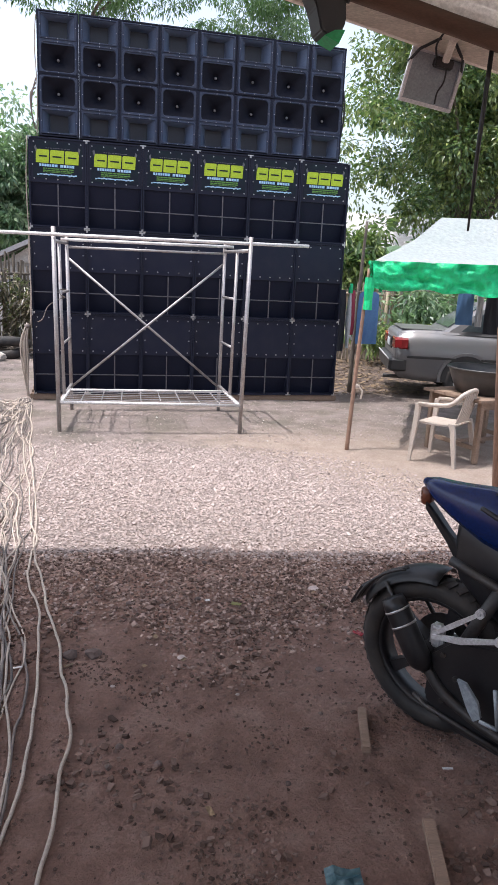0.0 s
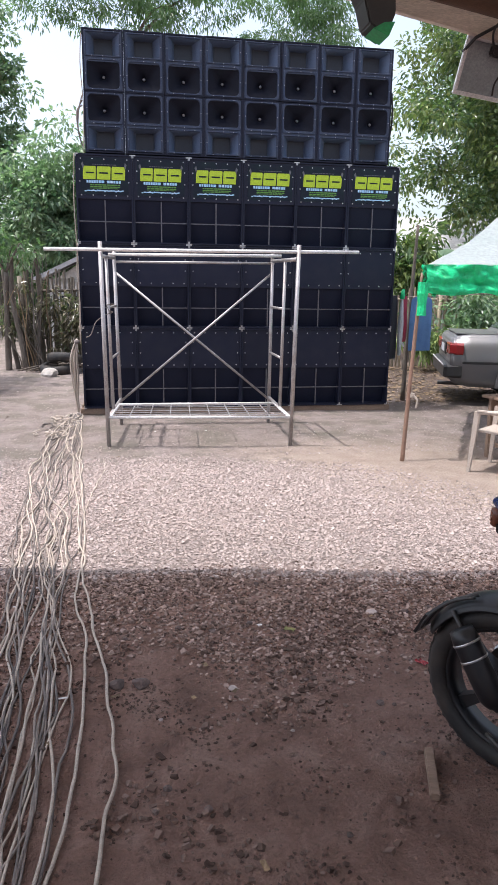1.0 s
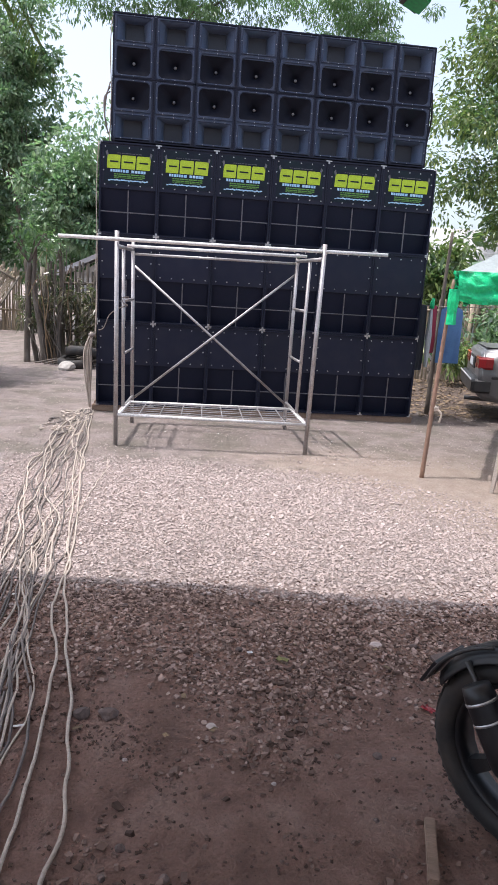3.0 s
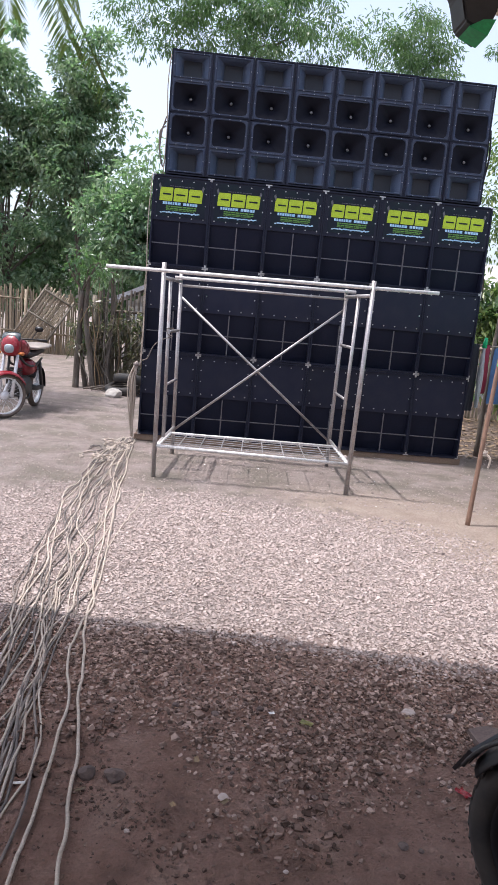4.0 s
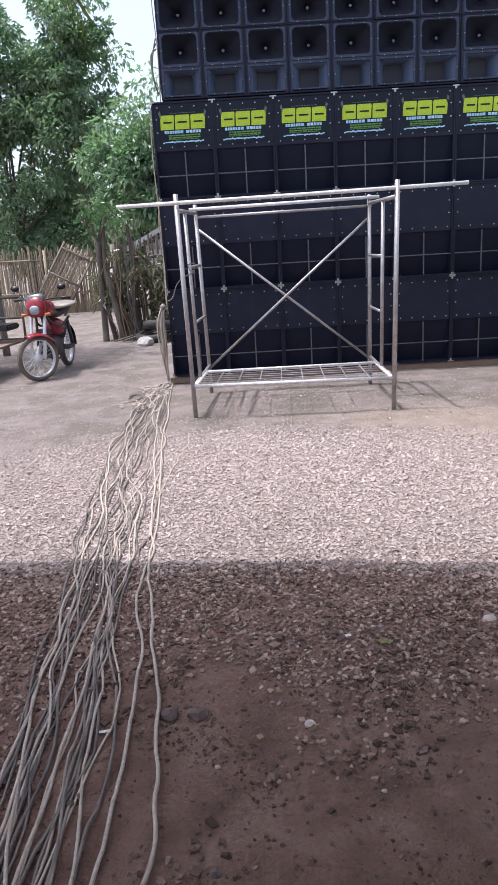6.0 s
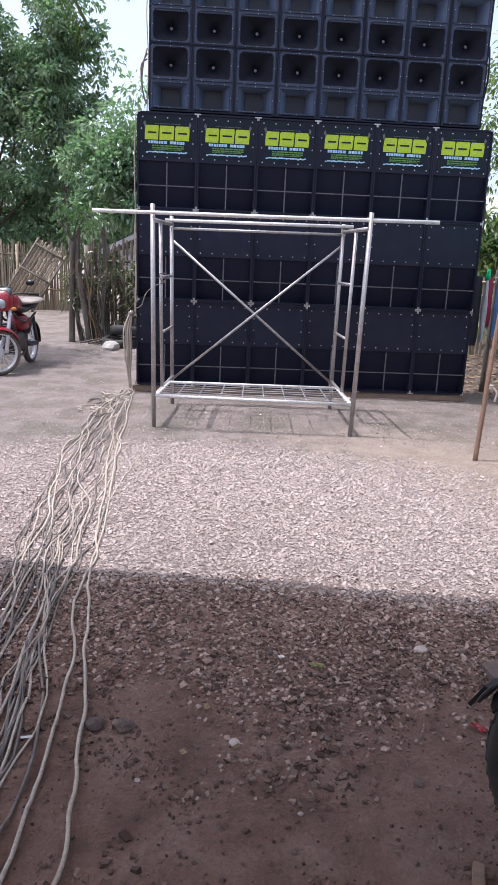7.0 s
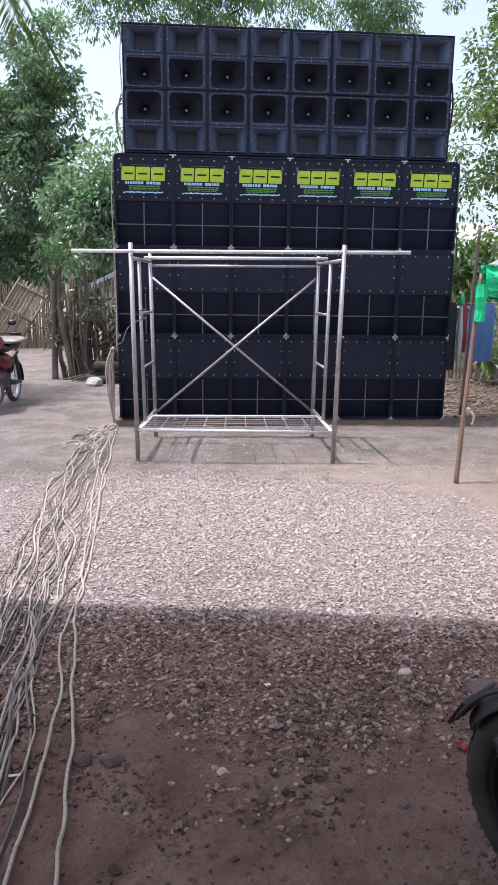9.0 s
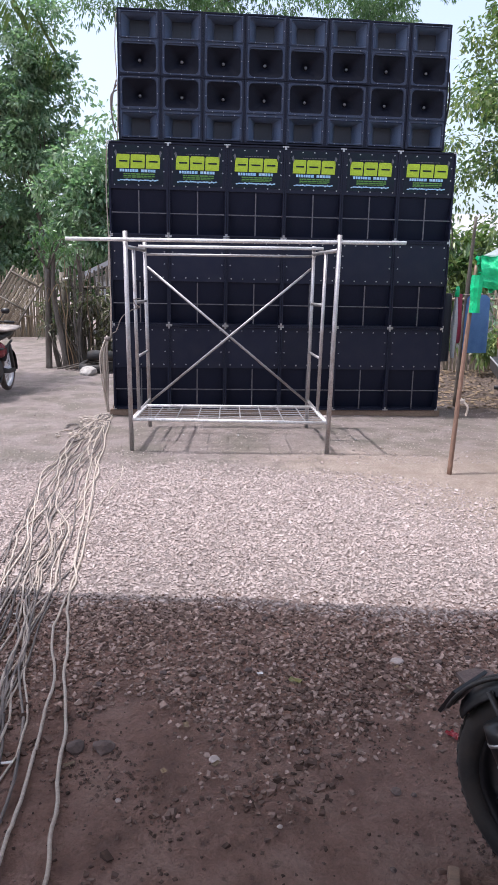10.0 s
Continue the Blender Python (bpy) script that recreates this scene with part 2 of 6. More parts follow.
DUSTYTYRE = worn("earth_dusted_rubber", (0.11, 0.085, 0.07), 0.85, dirt=(0.24, 0.185, 0.15), dirt_amount=0.6, coarse=9, fine=90)
BLACKP = worn("black_plastic", (0.010, 0.010, 0.012), 0.45, dirt=(0.05, 0.043, 0.04), dirt_amount=0.3, coarse=8, fine=150, relief=0.1)
BLUEPAINT = worn("deep_blue_fairing_paint", (0.003, 0.018, 0.10), 0.25, dirt=(0.03, 0.035, 0.09), dirt_amount=0.3, coarse=5, fine=120, relief=0)
REDPAINT = worn("red_tank_paint", (0.24, 0.016, 0.025), 0.28, dirt=(0.2, 0.05, 0.05), dirt_amount=0.3, coarse=6, fine=90, relief=0)
SILVER = worn("cast_alloy", (0.68, 0.68, 0.70), 0.35, 0.35, dirt=(0.35, 0.32, 0.3), dirt_amount=0.3, coarse=9, fine=100)
DARKMET = worn("dark_engine_metal", (0.06, 0.058, 0.058), 0.5, 0.6, dirt=(0.1, 0.08, 0.065), dirt_amount=0.5, coarse=9, fine=90)
REDLENS = worn("red_lens", (0.24, 0.02, 0.022), 0.2, coarse=30, fine=120, relief=0)
TAILLENS = worn("dull_tail_lens", (0.16, 0.05, 0.025), 0.3, coarse=30, fine=120, relief=0)
AMBER = worn("amber_lens", (0.5, 0.16, 0.04), 0.25, coarse=30, fine=120, relief=0)
CLEARLENS = worn("clear_lens", (0.6, 0.6, 0.58), 0.15, coarse=30, fine=120, relief=0)
CARP = worn("faded_silver_car_paint", (0.175, 0.174, 0.18), 0.32, 0.35, dirt=(0.20, 0.17, 0.15), dirt_amount=0.5, coarse=2.5, fine=140, relief=0)
CARTRIM = worn("dark_car_trim", (0.018, 0.018, 0.02), 0.45, dirt=(0.06, 0.053, 0.047), dirt_amount=0.4, coarse=5, fine=90, relief=0)
GLASS = worn("dark_car_window", (0.04, 0.05, 0.055), 0.06, spec=0.9, coarse=2, fine=20, relief=0)
MONO = worn("dusty_cream_plastic", (0.42, 0.36, 0.31), 0.5, dirt=(0.40, 0.31, 0.26), dirt_amount=0.5, coarse=6, fine=90, relief=0.1)
TABLEW = worn("old_table_wood", (0.25, 0.17, 0.12), 0.7, dirt=(0.12, 0.08, 0.06), dirt_amount=0.6, coarse=5, fine=70)
BASIN = worn("black_basin_plastic", (0.035, 0.034, 0.034), 0.45, dirt=(0.12, 0.10, 0.09), dirt_amount=0.5, coarse=7, fine=80)
CANOPY = worn("white_canopy_sheet", (0.285, 0.31, 0.30), 0.5, dirt=(0.23, 0.275, 0.255), dirt_amount=0.5, coarse=2, fine=25, relief=0.3, depth=0.01)
CANGREEN = worn("green_canopy_edge", (0.008, 0.60, 0.22), 0.35, dirt=(0.01, 0.42, 0.20), dirt_amount=0.5, coarse=4, fine=18, relief=0.7, depth=0.03)
CLOTHB = worn("blue_cloth", (0.10, 0.21, 0.42), 0.85, dirt=(0.06, 0.13, 0.30), dirt_amount=0.5, coarse=7, fine=160, relief=0.3)
CLOTHD = worn("dark_cloth", (0.03, 0.033, 0.045), 0.9, coarse=7, fine=160, relief=0.3)
CLOTHR = worn("maroon_cloth", (0.28, 0.03, 0.06), 0.85, coarse=7, fine=160, relief=0.3)
CLOTHW = worn("grey_white_cloth", (0.48, 0.50, 0.52), 0.85, coarse=7, fine=160, relief=0.3)
CABLEW = worn("dusty_white_cable", (0.41, 0.345, 0.29), 0.6, dirt=(0.30, 0.23, 0.18), dirt_amount=0.6, coarse=6, fine=90, relief=0.1, spread=0.15)
CABLEG = worn("dusty_grey_cable", (0.125, 0.104, 0.096), 0.75, dirt=(0.34, 0.28, 0.235), dirt_amount=0.75, coarse=6, fine=90, relief=0.1, spread=0.3)
FLOODBACK = worn("grey_lamp_housing", (0.30, 0.34, 0.37), 0.42, 0.1, dirt=(0.20, 0.22, 0.22), dirt_amount=0.4, coarse=5, fine=90)
GREENGEL = worn("green_gel", (0.01, 0.30, 0.09), 0.35, coarse=9, fine=50, relief=0)
BARK = worn("tree_bark", (0.12, 0.095, 0.075), 0.9, dirt=(0.26, 0.24, 0.21), dirt_amount=0.6, coarse=5, fine=40, relief=0.6, depth=0.01, stretch=(3, 3, 0.6))
CONC = worn("rough_concrete", (0.36, 0.33, 0.30), 0.9, dirt=(0.2, 0.17, 0.14), dirt_amount=0.5, coarse=5, fine=60, relief=0.4, depth=0.004)
HOUSEW = worn("pale_house_wall", (0.55, 0.53, 0.50), 0.85, dirt=(0.35, 0.32, 0.28), dirt_amount=0.5, coarse=1, fine=20)
HOUSER = worn("grey_house_roof", (0.5, 0.5, 0.51), 0.55, 0.2, dirt=(0.35, 0.30, 0.27), dirt_amount=0.5, coarse=1, fine=20)
LEAF_A = leafy("mango_leaf", (0.05, 0.10, 0.068), (0.16, 0.25, 0.165), (0.40, 0.48, 0.31), 0.45)
LEAF_B = leafy("light_leaf", (0.018, 0.048, 0.022), (0.072, 0.13, 0.045), (0.28, 0.32, 0.09), 0.28)
LEAF_E = leafy("dry_vine_leaf", (0.06, 0.045, 0.03), (0.13, 0.10, 0.066), (0.24, 0.19, 0.12), 0.2)
LEAF_C = leafy("feathery_leaf", (0.03, 0.07, 0.036), (0.07, 0.13, 0.06), (0.14, 0.21, 0.09), 0.4)
LEAF_D = leafy("dry_yellow_leaf", (0.13, 0.10, 0.04), (0.22, 0.20, 0.06), (0.38, 0.30, 0.11), 0.35)
DARKSTONE = worn("dark_stone", (0.12, 0.085, 0.075), 0.9, dirt=(0.2, 0.15, 0.135), dirt_amount=0.5, coarse=20, fine=90, relief=0.6, depth=0.004, spread=0.3)
DRY = worn("dry_brown_leaf", (0.22, 0.15, 0.085), 0.8, dirt=(0.12, 0.08, 0.05), dirt_amount=0.6, coarse=15, fine=80, spread=0.4)
LEAF_P = leafy("palm_leaflet", (0.07, 0.10, 0.025), (0.12, 0.15, 0.035), (0.2, 0.21, 0.06), 0.4)


# ---------------------------------------------------------------- mesh helpers
def part(name, bm, material, parent=None, label="", smooth=False):
    """Link a bmesh as one mesh object, under parent where one is given."""
    me = bpy.data.meshes.new(name)
    bm.to_mesh(me)
    bm.free()
    if smooth:
        me.polygons.foreach_set("use_smooth", [True] * len(me.polygons))
    me.materials.append(material)
    ob = new(name, me)
    if parent:
        ob.parent = parent
    if label:
        ob["label"] = label
    return ob


def raw(name, verts, faces, material, parent=None, smooth=False):
    me = bpy.data.meshes.new(name)
    me.from_pydata(verts, [], faces)
    me.update()
    if smooth:
        me.polygons.foreach_set("use_smooth", [True] * len(me.polygons))
    me.materials.append(material)
    ob = new(name, me)
    if parent:
        ob.parent = parent
    return ob


def empty(name, m, label, category, group="", kind=""):
    ob = new(name)
    ob.matrix_basis = m
    return tagged(ob, label, category, group, kind)


def box(bm, c, s, bevel=0.0, turn=None):
    made = bmesh.ops.create_cube(bm, size=1.0)["verts"]
    m = Matrix.Translation(c) @ (turn or Matrix()) @ Matrix.Diagonal((*s, 1))
    for v in made:
        v.co = m @ v.co
    if bevel:
        bmesh.ops.bevel(bm, geom=list({e for v in made for e in v.link_edges}), offset=bevel, segments=2, affect="EDGES", clamp_overlap=True)
    return bm


def tube(bm, pts, r, n=8, caps=True):
    """A round tube along points; r is one radius or one for each point."""
    pts = [Vector(p) for p in pts]
    rs = r if isinstance(r, (list, tuple)) else [r] * len(pts)
    rings, side = [], None
    for i, p in enumerate(pts):
        d = (pts[min(i + 1, len(pts) - 1)] - pts[max(i - 1, 0)]).normalized()
        if side is None:
            side = d.orthogonal().normalized()
        side = (side - d * side.dot(d)).normalized()
        up = d.cross(side)
        rings.append([bm.verts.new(p + rs[i] * (math.cos(2 * math.pi * k / n) * side + math.sin(2 * math.pi * k / n) * up)) for k in range(n)])
    for a, b in zip(rings, rings[1:]):
        for k in range(n):
            bm.faces.new((a[k], a[(k + 1) % n], b[(k + 1) % n], b[k]))
    if caps:
        bm.faces.new(rings[0][::-1])
        bm.faces.new(rings[-1])
    return bm


def loft(bm, rings, closed=True, caps=True):
    """Skin between rings of equal length."""
    vs = [[bm.verts.new(p) for p in ring] for ring in rings]
    for a, b in zip(vs, vs[1:]):
        k = len(a)
        for i in range(k if closed else k - 1):
            bm.faces.new((a[i], a[(i + 1) % k], b[(i + 1) % k], b[i]))
    if caps and closed:
        bm.faces.new(vs[0][::-1])
        bm.faces.new(vs[-1])
    bmesh.ops.recalc_face_normals(bm, faces=bm.faces)
    return bm


def lathe(bm, profile, m=None, n=24, close=False):
    """Turn (radius, height) pairs round z; m places the result."""
    m = m or Matrix()
    rings = [[m @ Vector((r * math.cos(2 * math.pi * k / n), r * math.sin(2 * math.pi * k / n), h)) for k in range(n)] for r, h in profile]
    vs = [[bm.verts.new(p) for p in ring] for ring in rings]
    pairs = list(zip(vs, vs[1:])) + ([(vs[-1], vs[0])] if close else [])
    for a, b in pairs:
        for i in range(n):
            bm.faces.new((a[i], a[(i + 1) % n], b[(i + 1) % n], b[i]))
    bmesh.ops.recalc_face_normals(bm, faces=bm.faces)
    return bm


def prism(bm, outline, y0, y1):
    """An outline in x and z, extruded from y0 to y1."""
    a = [bm.verts.new((x, y0, z)) for x, z in outline]
    b = [bm.verts.new((x, y1, z)) for x, z in outline]
    k = len(a)
    bm.faces.new(a)
    bm.faces.new(b[::-1])
    for i in range(k):
        bm.faces.new((a[i], b[i], b[(i + 1) % k], a[(i + 1) % k]))
    bmesh.ops.recalc_face_normals(bm, faces=bm.faces)
    return bm


def rounded(w, h, r, n=4):
    """A rounded rectangle round the origin, counter-clockwise."""
    out = []
    for cx, cy, a0 in ((w / 2 - r, h / 2 - r, 0), (-w / 2 + r, h / 2 - r, 90), (-w / 2 + r, -h / 2 + r, 180), (w / 2 - r, -h / 2 + r, 270)):
        for i in range(n + 1):
            a = radians(a0 + 90 * i / n)
            out.append((cx + r * math.cos(a), cy + r * math.sin(a)))
    return out


def curve_pts(pts, steps=6):
    """A smooth line through the points."""
    pts = [Vector(p) for p in pts]
    out = []
    for i in range(len(pts) - 1):
        p0, p1, p2, p3 = pts[max(i - 1, 0)], pts[i], pts[i + 1], pts[min(i + 2, len(pts) - 1)]
        for s in range(steps):
            t = s / steps
            out.append(0.5 * ((2 * p1) + (p2 - p0) * t + (2 * p0 - 5 * p1 + 4 * p2 - p3) * t * t + (3 * p1 - p0 - 3 * p2 + p3) * t ** 3))
    return out + [pts[-1]]


def B():
    return bmesh.new()


X90 = pose(0, 0, 0, 90)


# ---------------------------------------------------------------- ground
def ground_height(x, y):
    d = 0.022 * noise.noise(Vector((x * 0.9, y * 0.9, 0))) + 0.010 * noise.noise(Vector((x * 3.1, y * 3.1, 5))) + 0.006 * noise.noise(Vector((x * 8, y * 8, 9)))
    if y < 4.3:
        d += 0.012 * noise.noise(Vector((x * 13, y * 13, 2))) + 0.008 * noise.noise(Vector((x * 27, y * 27, 6)))
        crumb = max(0.0, noise.noise(Vector((x * 1.7, y * 1.7, 13))) + 0.25)
        d += 0.022 * crumb * abs(noise.noise(Vector((x * 19, y * 19, 17))))
    return d * 0.7


def make_ground():
    xs = sorted({round(v, 3) for v in [*np.arange(-1.6, 3.0, 0.02), *np.arange(-3.0, -1.6, 0.06), *np.arange(3.0, 5.0, 0.06), *np.arange(-14, -3, 0.5), *np.arange(5, 16, 0.5), -400, -150, -60, -30, -20, 22, 32, 60, 150, 400]})
    ys = sorted({round(v, 3) for v in [*np.arange(1.4, 4.4, 0.02), *np.arange(4.4, 8.0, 0.06), *np.arange(0.6, 1.4, 0.06), *np.arange(-6, 0.6, 0.4), *np.arange(8, 26, 0.3), -400, -150, -60, -20, 32, 45, 80, 150, 400]})
    verts = [(x, y, ground_height(x, y) if -14 < x < 16 and -6 < y < 26 else 0.0) for y in ys for x in xs]
    k = len(xs)
    faces = [(j * k + i, j * k + i + 1, (j + 1) * k + i + 1, (j + 1) * k + i) for j in range(len(ys) - 1) for i in range(k - 1)]
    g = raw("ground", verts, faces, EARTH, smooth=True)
    return tagged(g, "bare brown earth yard with a pale gravelled strip", "ground", kind="structure")


make_ground()

# an angular broken stone: eight corners, twelve flat faces
ROCK = np.array([(x, y, z) for z in (-0.75, 0.75) for x, y in ((-1, -0.8), (0.9, -1), (1, 0.85), (-0.8, 1))])
ROCK_F = [(0, 2, 1), (0, 3, 2), (4, 5, 6), (4, 6, 7), (0, 1, 5), (0, 5, 4), (1, 2, 6), (1, 6, 5), (2, 3, 7), (2, 7, 6), (3, 0, 4), (3, 4, 7)]


def scatter(name, count, place, size, material, seed, label, category):
    """Many small broken stones lying on the ground, as one uncountable sheet."""
    rng = np.random.default_rng(seed)
    verts, faces = [], []
    while len(verts) < count * len(ROCK):
        x, y = place(rng)
        s = rng.uniform(*size) * (1 if rng.random() > 0.06 else 1.5)
        v = ROCK * (1 + rng.uniform(-0.5, 0.25, ROCK.shape)) * np.array([1, rng.uniform(0.55, 1), rng.uniform(0.35, 0.8)]) * s / 2
        turn = Euler((rng.uniform(-0.5, 0.5), rng.uniform(-0.5, 0.5), rng.uniform(0, 6.3))).to_matrix()
        v = v @ np.array(turn).T + np.array([x, y, ground_height(x, y) + 0.12 * s])
        b = len(verts)
        verts += v.tolist()
        faces += [tuple(b + i for i in f) for f in ROCK_F]
    ob = raw(name, verts, faces, material)
    return tagged(ob, label, category, kind="stuff")


def gravel_place(rng):
    while True:
        x, y = rng.uniform(-3.6, 5.0), rng.uniform(3.75, 7.3)
        e = 0.55 * noise.noise(Vector((x * 0.8, y * 0.8, 3))) + 0.5 * noise.noise(Vector((x * 2.4, y * 2.4, 8)))
        keep = min(1, max(0, (y + 0.13 * (x - 1) - 3.95) / 0.15)) * min(1, max(0, (7.05 - y) / 0.7)) + 0.45 * e
        thin = (x - 1.5) + (y - 6.2) * 0.65
        if thin > 0:
            keep -= 0.75 * thin
        if x < -0.4:
            keep -= min(0.8, 0.9 * (-0.4 - x)) * (0.6 + 0.4 * min(1, max(0, y - 4.6)))
        if rng.random() < keep:
            return x, y


def shaded_place(rng):
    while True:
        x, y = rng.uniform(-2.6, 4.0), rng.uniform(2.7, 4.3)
        # the darker stones stop along the roof's shadow edge
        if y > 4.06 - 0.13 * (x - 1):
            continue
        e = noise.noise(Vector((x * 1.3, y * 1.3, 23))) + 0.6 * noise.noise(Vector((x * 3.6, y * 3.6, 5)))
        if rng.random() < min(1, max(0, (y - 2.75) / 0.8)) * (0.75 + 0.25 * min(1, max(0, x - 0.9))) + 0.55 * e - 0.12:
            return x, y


def clod_place(rng):
    while True:
        x, y = rng.uniform(-2.2, 3.2), rng.uniform(1.1, 4.2)
        e = noise.noise(Vector((x * 1.6, y * 1.6, 13))) + 0.6 * noise.noise(Vector((x * 4, y * 4, 1)))
        if rng.random() < 0.05 + 1.1 * max(0, e - 0.05):
            return x, y


def far_place(rng):
    return rng.uniform(-5, 5), 6.8 + 5 * rng.random() ** 1.5


scatter("gravel", 60000, gravel_place, (0.007, 0.021), GRAVEL, 3, "pale crushed gravel strewn over the sunny earth", "gravel")
scatter("shaded_gravel", 26000, shaded_place, (0.007, 0.021), SHADED, 7, "earthy crushed gravel coloured darker where the roof's shadow lies", "gravel")
scatter("earth_clods", 18000, clod_place, (0.004, 0.014), CLOD, 4, "dark crumbs of earth and grit on reddish ground", "soil")
scatter("grit", 9000, far_place, (0.005, 0.018), GRAVEL, 5, "loose grit scattered on packed pale earth", "gravel")


def lump_place(rng):
    while True:
        x, y = rng.uniform(-1.0, 2.6), rng.uniform(1.5, 4.0)
        e = noise.noise(Vector((x * 2.3, y * 2.3, 31))) + 0.5 * noise.noise(Vector((x * 6, y * 6, 7)))
        if rng.random() < max(0, e - 0.15) * 1.8:
            return x, y


scatter("earth_lumps", 1500, lump_place, (0.008, 0.028), CLOD, 6, "clumps of dark broken earth on reddish ground", "soil")


# ---------------------------------------------------------------- shed over the camera
ROOF_X0, ROOF_X1, ROOF_Y0 = -3.0, 3.9, -1.9


def roof_z(x):
    return 3.335 - 0.225 * x


def roof_edge(x):
    return 4.08 - 0.13 * x


def corrugated():
    bm = B()
    step, rows = 0.019, []
    ny = int((roof_edge(ROOF_X0) + 0.2 - ROOF_Y0) / step)
    for x in (ROOF_X0, ROOF_X1):
        y1 = roof_edge(x) + 0.12
        rows.append([bm.verts.new((x, ROOF_Y0 + (y1 - ROOF_Y0) * i / ny, roof_z(x) + 0.02 * math.sin(i * math.pi / 2))) for i in range(ny + 1)])
    for i in range(ny):
        bm.faces.new((rows[0][i], rows[1][i], rows[1][i + 1], rows[0][i + 1]))
    bmesh.ops.solidify(bm, geom=list(bm.faces), thickness=0.002)
    return tagged(part("roof", bm, ROOFM), "rusty corrugated iron roof over an open shed", "roof", kind="structure")


corrugated()


def sloped_bar(name, y_at, dz, size, material, label, x0=ROOF_X0, x1=ROOF_X1):
    bm = B()
    w, h = size
    rings = []
    for x in (x0, (x0 + x1) / 2, x1):
        y, z = y_at(x), roof_z(x) + dz
        rings.append([(x, y - w / 2, z - h / 2), (x, y + w / 2, z - h / 2), (x, y + w / 2, z + h / 2), (x, y - w / 2, z + h / 2)])
    loft(bm, rings)
    return tagged(part(name, bm, material), label, "beam", kind="structure")


sloped_bar("fascia_board", lambda x: roof_edge(x) + 0.10, -0.055, (0.03, 0.13), FASCIA, "pale weathered timber board along the roof's edge")
bm = tube(B(), [(x, roof_edge(x) - 0.10, roof_z(x) - 0.065) for x in np.linspace(ROOF_X0, ROOF_X1, 9)], [0.05 + 0.006 * math.sin(3 * k) for k in range(9)], 12)
tagged(part("roof_beam", bm, BEAM, smooth=True), "dark brown round timber pole under the iron roof", "beam", kind="structure")
sloped_bar("roof_beam", lambda x: roof_edge(x) - 3.0, -0.09, (0.09, 0.13), BEAM, "dark brown timber beam under the iron roof")
for xx in (-2.6, -1.0, 0.7):
    bm = B()
    y1 = roof_edge(xx) - 0.3
    box(bm, (xx, (y1 + ROOF_Y0) / 2, roof_z(xx) - 0.195), (0.07, y1 - ROOF_Y0, 0.09), 0.006)
    tagged(part("roof_rafter", bm, BEAM), "dark timber rafter under the iron roof", "beam", kind="structure")

bm = box(B(), (0.45, ROOF_Y0 - 0.06, 1.0), (6.9, 0.12, 2.0))
tagged(part("wall_back", bm, WALLM), "rough plastered rear wall of the open shed", "wall", kind="structure")
bm = tube(B(), [(3.42, 4.67, 0), (3.24, 4.6, 1.3), (3.05, 4.06, 2.58)], 0.042, 10)
tagged(part("shed_post", bm, REDBAM, smooth=True), "brown bamboo post holding up the shed roof", "post", kind="structure")


# ---------------------------------------------------------------- loudspeaker wall
FRONT = 9.10
BW, BH, BD = 0.644, 0.978, 0.72


def bass_cabinet(m, printed):
    top = empty("bass_cabinet", m, "black bass speaker cabinet with a printed lime sign, stacked high" if printed else "black bolted bass speaker cabinet with crossed bars, in a stack", "speaker", "bass cabinets of the speaker wall")
    w, h, d, t = BW - 0.002, BH - 0.003, BD, 0.02
    split = 0.50 * h
    bm = B()
    for c, s in (((-w / 2 + t / 2, d / 2, h / 2), (t, d, h)), ((w / 2 - t / 2, d / 2, h / 2), (t, d, h)), ((0, d / 2, t / 2), (w - 2 * t, d, t)),
                 ((0, d / 2, h - t / 2), (w - 2 * t, d, t)), ((0, d - t / 2, h / 2), (w - 2 * t, t, h - 2 * t))):
        box(bm, c, s, 0.003)
    part("body", bm, CAB, top)
    bm = box(B(), (0, 0.022, (split + h - t) / 2), (w - 2 * t, 0.02, h - t - split), 0.002)
    baffle = part("baffle", bm, BAFFLE, top)
    bm = B()
    loft(bm, [[(x, 0.034, split), (x, 0.15, t), (x, 0.17, t), (x, 0.036, split + 0.02)] for x in (-w / 2 + t, w / 2 - t)])
    part("horn_throat", bm, MOUTH, top)
    bm = B()
    box(bm, (0, 0.014, split / 2), (0.014, 0.014, split - 0.02), 0.003)
    part("vertical_bar", bm, BAR, top)
    bm = box(B(), (0, 0.012, 0.245 * h), (w - 2 * t, 0.014, 0.012), 0.003)
    part("horizontal_bar", bm, BAR, top)
    bm = B()
    spots = [(x, z) for x in (-0.26, -0.13, 0.0, 0.13, 0.26) for z in (h - 0.055, split + 0.04)] + [(x, z) for x in (-0.275, 0.275) for z in (h - 0.17, h - 0.3)]
    for x, z in spots:
        bmesh.ops.create_cone(bm, cap_ends=True, segments=6, radius1=0.0085, radius2=0.007, depth=0.010, matrix=Matrix.Translation((x, 0.009, z)) @ X90)
    part("bolts", bm, STEEL, baffle, "row of small steel bolts")["kind"] = "stuff"
    for sx in (-1, 1):
        for zc, sz in ((0.0, 1), (h, -1)):
            bm = B()
            box(bm, (sx * (w / 2 - 0.017), -0.002, zc + sz * 0.006), (0.034, 0.004, 0.012), 0.001)
            box(bm, (sx * (w / 2 - 0.005), -0.002, zc + sz * 0.024), (0.010, 0.004, 0.024), 0.001)
            part("corner_bracket", bm, STEEL, top, "small steel corner bracket")
    if printed:
        sign(top, h)
    return top


